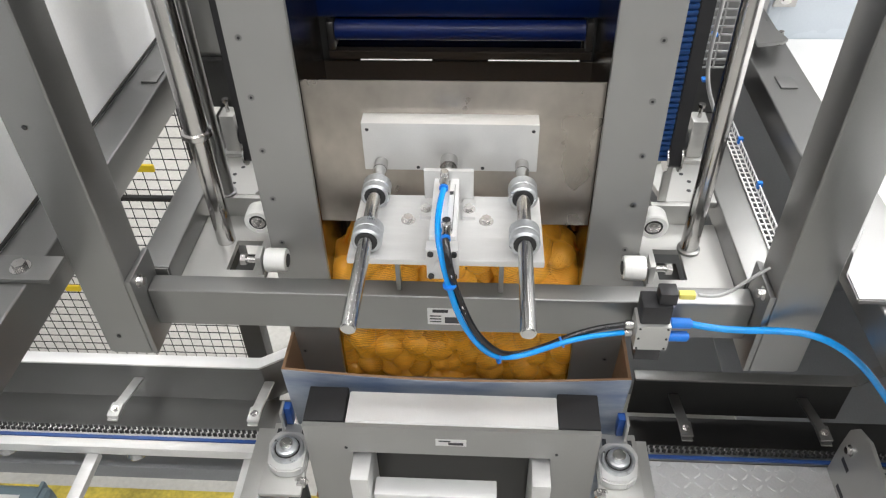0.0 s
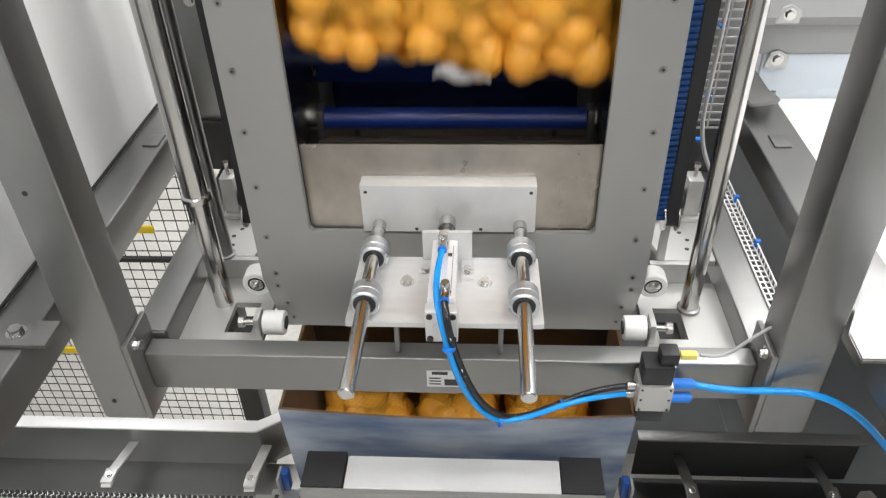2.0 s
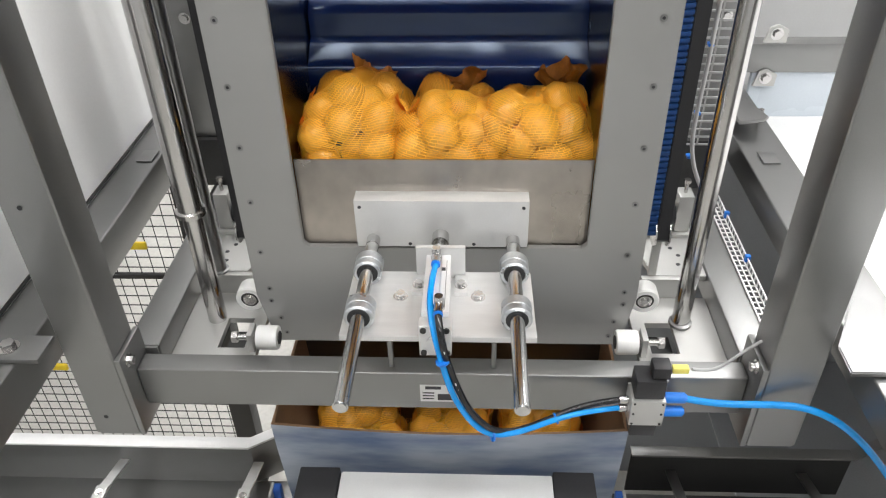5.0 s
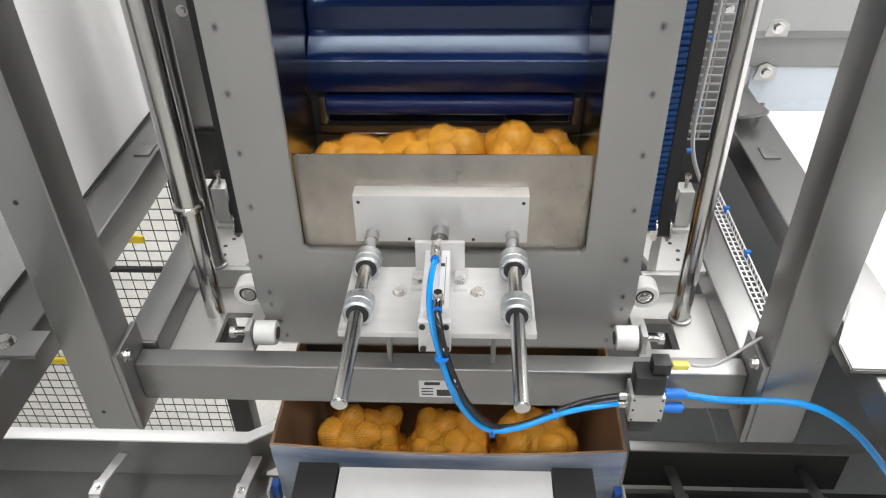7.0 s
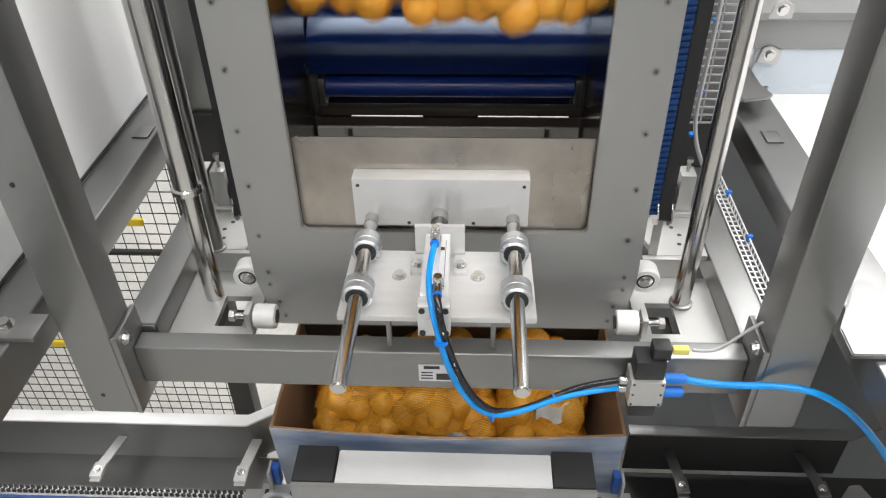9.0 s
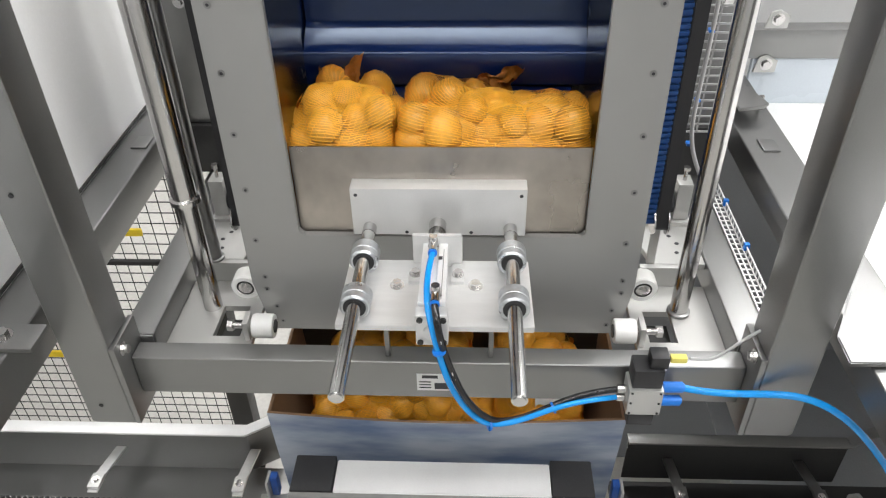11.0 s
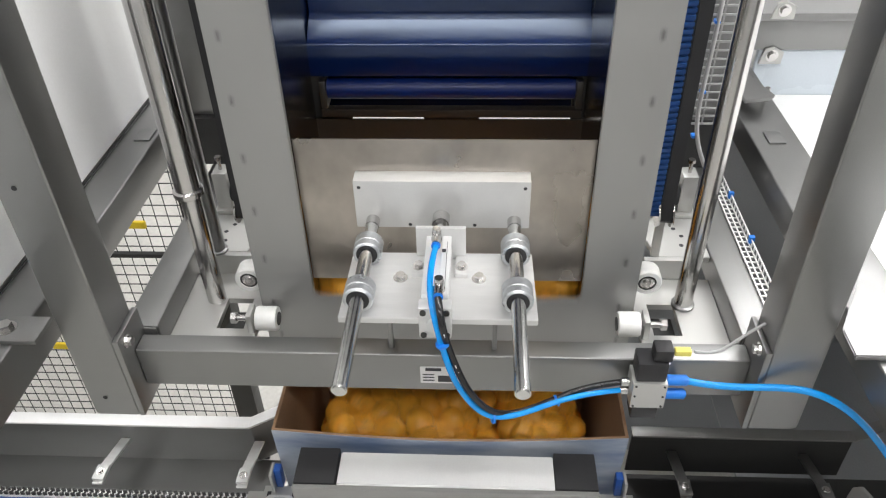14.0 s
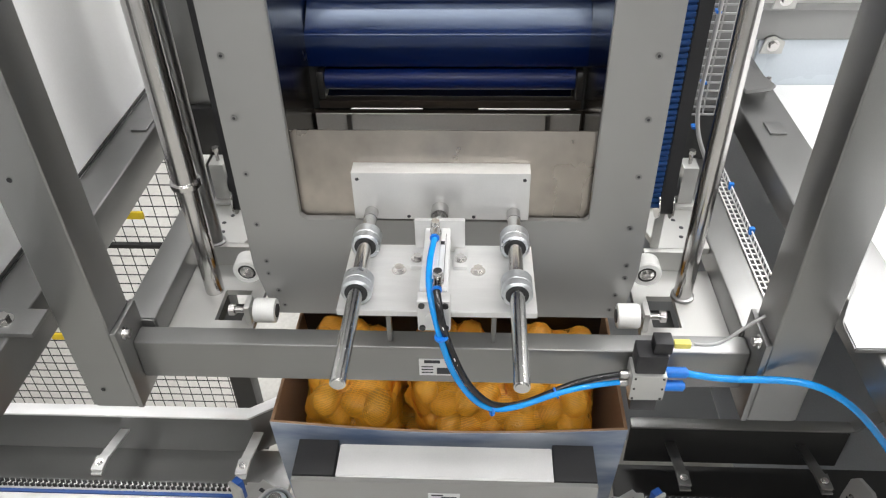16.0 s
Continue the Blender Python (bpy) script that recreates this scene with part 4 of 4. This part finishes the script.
def bag_mesh(seed, w, d, h):
    """Potatoes packed into a rounded block w x d x h, and a net drawn over them."""
    rnd = random.Random(seed)
    from mathutils.bvhtree import BVHTree
    bm = bmesh.new()
    spots = []
    tries = 0
    while len(spots) < (72 if w < 0.25 else 115) and tries < 9000:
        tries += 1
        p = Vector((rnd.uniform(-1, 1), rnd.uniform(-1, 1), rnd.uniform(-1, 1)))
        q = Vector((p.x * (w / 2 - 0.029), p.y * (d / 2 - 0.029), p.z * (h / 2 - 0.029)))
        if sum(abs(c) ** 9 for c in p) > 1.0:
            continue
        if any((q - o).length < 0.039 for o in spots):
            continue
        spots.append(q)
    placed = []
    for q in spots:
        s = rnd.uniform(0.85, 1.15)
        k = rnd.randrange(4)
        m = Matrix.Translation(q) @ Euler([rnd.uniform(0, 6.3) for _ in range(3)]).to_matrix().to_4x4() @ Matrix.Scale(s, 4)
        bm.verts.ensure_lookup_table()
        first = len(bm.verts)
        bm.from_mesh(POTATOES[k])
        bm.verts.ensure_lookup_table()
        for v in bm.verts[first:]:
            v.co = m @ v.co
        if max(abs(q.x) / (w / 2), abs(q.y) / (d / 2), abs(q.z) / (h / 2)) > 0.42:
            placed.append((k, m))
    bm.normal_update()
    tree = BVHTree.FromBMesh(bm)
    nu, nv = 156, 96
    grid = []
    for j in range(nv + 1):
        row = []
        th0 = math.pi * (0.02 + 0.96 * j / nv)
        for i in range(nu):
            ph = math.tau * i / nu + j * 0.012
            th = th0 + 0.022 * noise.noise(Vector((4 * math.cos(ph), 4 * math.sin(ph), 9 * th0 + seed))) + 0.006 * noise.noise(Vector((9 * math.cos(ph), 9 * math.sin(ph), 60 * th0)))
            n = Vector((math.sin(th) * math.cos(ph), math.sin(th) * math.sin(ph), math.cos(th)))
            e = Vector((n.x * w / 2, n.y * d / 2, n.z * h / 2))
            far = e * 2.5
            hit = tree.ray_cast(far, -far.normalized())
            r = hit[0].length if hit[0] is not None else e.length * 0.8
            row.append([n, e, r])
        grid.append(row)
    # the net spans the hollows between potatoes
    rad = np.array([[c[2] for c in row] for row in grid])
    for _ in range(40):
        up, down = np.vstack((rad[:1], rad[:-1])), np.vstack((rad[1:], rad[-1:]))
        rad = np.maximum(rad, (up + down + np.roll(rad, 1, 1) + np.roll(rad, -1, 1)) / 4)
    pts = [[c[1].normalized() * (float(rad[j][i]) + 0.0015) for i, c in enumerate(row)] for j, row in enumerate(grid)]
    verts, faces = [], []

    def ribbon(a, b):
        t = (b - a)
        if t.length < 1e-5:
            return
        side = t.cross((a + b) / 2).normalized() * 0.0006
        k = len(verts)
        verts.extend((a - side, a + side, b + side, b - side))
        faces.append((k, k + 1, k + 2, k + 3))
    for j in range(nv):
        for i in range(nu):
            ribbon(pts[j][i], pts[j][(i + 1) % nu])
            if (i + j) % 3 == 0:
                ribbon(pts[j][i], pts[j + 1][i])
    net = bpy.data.meshes.new("net")
    net.from_pydata([tuple(v) for v in verts], [], faces)
    net.materials.append(NET)
    bm.free()
    return placed, net





SIZES = [(0.198, 0.178, 0.25), (0.194, 0.178, 0.255), (0.198, 0.178, 0.245), (0.335, 0.178, 0.24)]
BAGS = [bag_mesh(seed, *size) for seed, size in zip((3, 8, 15, 21), SIZES)]


def crumpled(seed, nx, ny, place, amount, thick=0.0007):
    """A thin sheet of nx by ny cells laid out by place(u, v) and crumpled."""
    sb = bmesh.new()
    off = Vector((seed * 7.3, seed * 1.7, 0))
    vs = []
    for j in range(ny + 1):
        row = []
        for i in range(nx + 1):
            p = Vector(place(i / nx, j / ny))
            row.append(sb.verts.new(p + amount * noise.noise_vector(p * 38 + off) + 0.4 * amount * noise.noise_vector(p * 110 + off)))
        vs.append(row)
    for j in range(ny):
        for i in range(nx):
            sb.faces.new((vs[j][i], vs[j][i + 1], vs[j + 1][i + 1], vs[j + 1][i]))
    bmesh.ops.solidify(sb, geom=sb.faces[:], thickness=thick)
    return sb


def net_bag(kind, seed, front=1, paper=False):
    """front is 1 or -1: which of the bag's long faces looks out of the chute."""
    b = thing("potato_bag", "orange net bag full of yellow potatoes" + (" with a white paper band" if paper else ""), "bag", group="potato bags")
    pot, net = BAGS[kind]
    w, d, h = SIZES[kind]
    rnd = random.Random(seed)
    for k, m in pot:
        o = new("potato", POTATOES[k])
        o.parent, o.matrix_basis = b, m
    o = new("net", net)
    o.parent = b
    # gathered neck at the top, and a seam down each side
    nx, lean = rnd.uniform(-0.3, 0.3) * w, rnd.uniform(-0.025, 0.025)

    def neck(u, v):
        fan = 0.020 + 0.022 * v
        return (nx + (u - 0.5) * 2 * fan + lean * v, front * (0.052 + 0.020 * v + 0.006 * math.sin(u * 15 + seed)), h / 2 - 0.048 + (0.044 + 0.014 * math.sin(u * 4 + seed)) * v)
    part("neck", crumpled(seed, 22, 8, neck, 0.013), NET_NECK_SHADED, b, "gathered orange neck of the net")
    for side in (-1, 1):
        def seam(u, v):
            a = math.pi * (0.16 + 0.68 * v)
            return (side * (w / 2 - 0.010) * math.sin(a) ** 0.45, -front * (0.034 + 0.013 * math.sin(v * 30)) * math.sin(a) - front * 0.022 * (u - 0.5), (h / 2 - 0.004) * math.cos(a))
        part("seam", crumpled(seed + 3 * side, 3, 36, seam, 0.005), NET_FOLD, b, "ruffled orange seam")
    if paper:
        def band(u, v):
            return ((u - 0.5) * 0.085 + 0.02, -front * (d / 2 - 0.030 + 0.020 * v), -h / 2 + 0.012 + 0.024 * v + 0.006 * math.sin(u * 9))
        part("band", crumpled(seed + 11, 16, 5, band, 0.006), FILM, b, "crumpled white paper band")
    return b


# kind of bag, place, turn about the upright and lean to the side
BATCHES = {
    "base": [(3, -0.115, 0.235, 0, 0, 0), (3, 0.115, 0.235, 0, 180, 0)],
    "first": [(0, -0.156, 0.238, 0, 0, 6), (1, 0.0, 0.24, 0.0, 180, -8), (2, 0.153, 0.238, 0, 4, 5)],
    "second": [(2, -0.150, 0.238, 0.022, 180, -6), (0, 0.010, 0.238, 0.0, 3, 7), (1, 0.158, 0.238, 0.004, -3, -3)],
    "third": [(3, -0.075, 0.272, -0.028, 178, 5), (1, 0.145, 0.282, -0.030, 5, 14)],
    "fourth": [(0, -0.152, 0.238, 0.008, -3, -3), (3, 0.085, 0.238, -0.002, 2, 3)],
    "fifth": [(1, -0.156, 0.24, 0, 4, 9), (2, 0.004, 0.244, 0.006, 184, -6), (0, 0.158, 0.24, -0.004, -4, 5)],
}
PILES = {}
for batch, bags in BATCHES.items():
    PILES[batch] = []
    for k, (kind, x, y, z, turn, lean) in enumerate(bags):
        PILES[batch].append((net_bag(kind, len(batch) * 10 + k, -1 if 90 < turn < 270 else 1, batch in ("second", "third") and k == 1), x, y, z, turn, lean))


# ---- what moves ----
CHUTE_Z = [(0, -0.555), (0.4, -0.555), (0.5, -0.53), (0.6, -0.432), (0.7, -0.34), (0.8, -0.254), (0.9, -0.165), (1.0, -0.095), (1.1, -0.03), (1.2, 0), (6.9, 0),
           (7.0, -0.02), (7.1, -0.085), (7.2, -0.15), (7.3, -0.257), (7.4, -0.35), (7.5, -0.416), (7.6, -0.45), (7.7, -0.462), (8.3, -0.465), (8.4, -0.43), (8.5, -0.36),
           (8.6, -0.28), (8.7, -0.214), (8.8, -0.112), (8.9, -0.05), (9.0, -0.012), (9.1, 0), (13.7, 0), (13.8, -0.03), (13.9, -0.07), (14.0, -0.157), (14.1, -0.25),
           (14.2, -0.34), (14.3, -0.39), (14.4, -0.41), (15.2, -0.41), (15.3, -0.32), (15.4, -0.19), (15.5, -0.108), (15.6, -0.05), (15.7, -0.015), (15.8, 0), (16, 0)]


def shake(t):
    """The carton is jolted up and back twice a second while the chute fills."""
    if not (1.35 < t < 5.7 or 9.6 < t < 13.65):
        return 0.0
    p = (t + 0.1) % 0.5
    return 1.0 if p < 0.2 else 0.0


def motions():
    for arm, s, c in SWING:
        walk(arm, [(t, pose(c.x, c.y, c.z, 0, 0, -s * a)) for t, a in ((0, 0), (15.55, 0), (15.7, 14), (15.8, 36), (15.9, 50), (16, 58))])
    # the feed bar reaches forward while a batch falls
    walk(FEED[0], [(t, pose(0, y, 0)) for t, y in ((0, 0), (1.85, 0), (2.0, -0.095), (2.1, -0.11), (2.25, -0.08), (2.5, 0), (4.8, 0), (5.0, -0.1), (5.3, 0), (9.0, 0), (9.1, -0.05), (9.2, -0.107), (9.35, -0.08), (9.6, 0), (16, 0))])
    walk(CHUTE, [(t, pose(0, 0, z)) for t, z in CHUTE_Z])
    times = [round(0.1 * k, 1) for k in range(161)]
    walk(CARTON, [(t, pose(0, 0.025 * shake(t), 0.042 * shake(t))) for t in times])
    # (seconds, height of the batch's middle, 1 once it lies spread out in the carton)
    drops = {
        "base": [(0, -0.36, 0), (0.6, -0.36, 0), (1.0, -0.62, 1), (16, -0.62, 1)],
        "first": [(0, -0.16, 0), (0.5, -0.16, 0), (0.8, -0.27, 0.3), (1.0, -0.50, 1), (6.8, -0.51, 1), (7.4, -0.56, 1), (16, -0.56, 1)],
        "second": [(0, 1.4, 0), (1.6, 0.95, 0), (1.8, 0.72, 0), (1.9, 0.63, 0), (2.0, 0.535, 0), (2.1, 0.43, 0), (2.2, 0.34, 0), (2.3, 0.30, 0), (2.5, 0.29, 0), (6.5, 0.28, 0), (6.6, 0.26, 0), (6.7, 0.24, 0), (6.8, 0.19, 0),
                   (6.9, 0.13, 0), (7.0, 0.07, 0), (7.1, -0.03, 0), (7.2, -0.15, 0), (7.3, -0.25, 0), (7.4, -0.30, 0), (8.5, -0.30, 0), (8.8, -0.42, 1), (13.8, -0.44, 1), (14.1, -0.56, 1), (16, -0.56, 1)],
        "third": [(0, 1.7, 0), (4.6, 1.3, 0), (5.0, 0.75, 0), (5.3, 0.44, 0), (5.5, 0.40, 0), (6.5, 0.40, 0), (6.6, 0.37, 0), (6.7, 0.32, 0), (6.8, 0.285, 0), (6.9, 0.24, 0), (7.0, 0.20, 0), (7.1, 0.14, 0),
                  (7.2, 0.03, 0), (7.3, -0.07, 0), (7.5, -0.10, 0), (8.5, -0.11, 0), (8.7, -0.25, 0.6), (8.9, -0.34, 1), (13.8, -0.35, 1), (14.1, -0.53, 1), (16, -0.53, 1)],
        "fourth": [(0, 1.8, 0), (8.6, 0.98, 0), (8.8, 0.75, 0), (8.9, 0.68, 0), (9.0, 0.603, 0), (9.1, 0.53, 0), (9.2, 0.45, 0), (9.4, 0.27, 0), (13.3, 0.265, 0), (13.5, 0.255, 0), (13.6, 0.23, 0), (13.7, 0.19, 0), (13.8, 0.14, 0),
                   (13.9, 0.06, 0), (14.0, -0.08, 0), (14.1, -0.20, 0), (14.2, -0.27, 0), (15.2, -0.28, 0), (15.5, -0.37, 1), (16, -0.38, 1)],
        "fifth": [(0, 1.9, 0), (12.2, 1.0, 0), (12.5, 0.75, 0), (12.6, 0.67, 0), (12.7, 0.61, 0), (12.8, 0.58, 0), (12.9, 0.55, 0), (13.0, 0.515, 0), (13.1, 0.45, 0), (13.2, 0.405, 0), (13.3, 0.375, 0), (13.4, 0.34, 0), (13.5, 0.295, 0),
                  (13.6, 0.27, 0), (13.7, 0.25, 0), (13.8, 0.22, 0), (13.9, 0.14, 0), (14.0, 0.02, 0), (14.1, -0.06, 0), (14.2, -0.09, 0), (15.2, -0.09, 0), (15.3, -0.16, 0.3), (15.4, -0.24, 0.7), (15.6, -0.32, 1), (16, -0.33, 1)],
    }
    for batch, keys in drops.items():
        ts, zs, ss = [k[0] for k in keys], [k[1] for k in keys], [k[2] for k in keys]
        for ob, x, y, z, turn, lean in PILES[batch]:
            rows = []
            for t in sorted(set(ts) | set(times)):
                spread = float(np.interp(t, ts, ss))
                h = float(np.interp(t, ts, zs))
                k = shake(t) if h < -0.05 else 0.0
                rows.append((t, pose(x * (1 + 0.30 * spread), y - 0.035 * spread + 0.025 * k, z + h + 0.025 * spread + 0.042 * k, (1 if 90 < turn < 270 else -1) * (78 * spread + (20 if batch == "third" else 0) * (1 - spread)), lean * (1 - 0.6 * spread), turn)))
            walk(ob, rows)


motions()
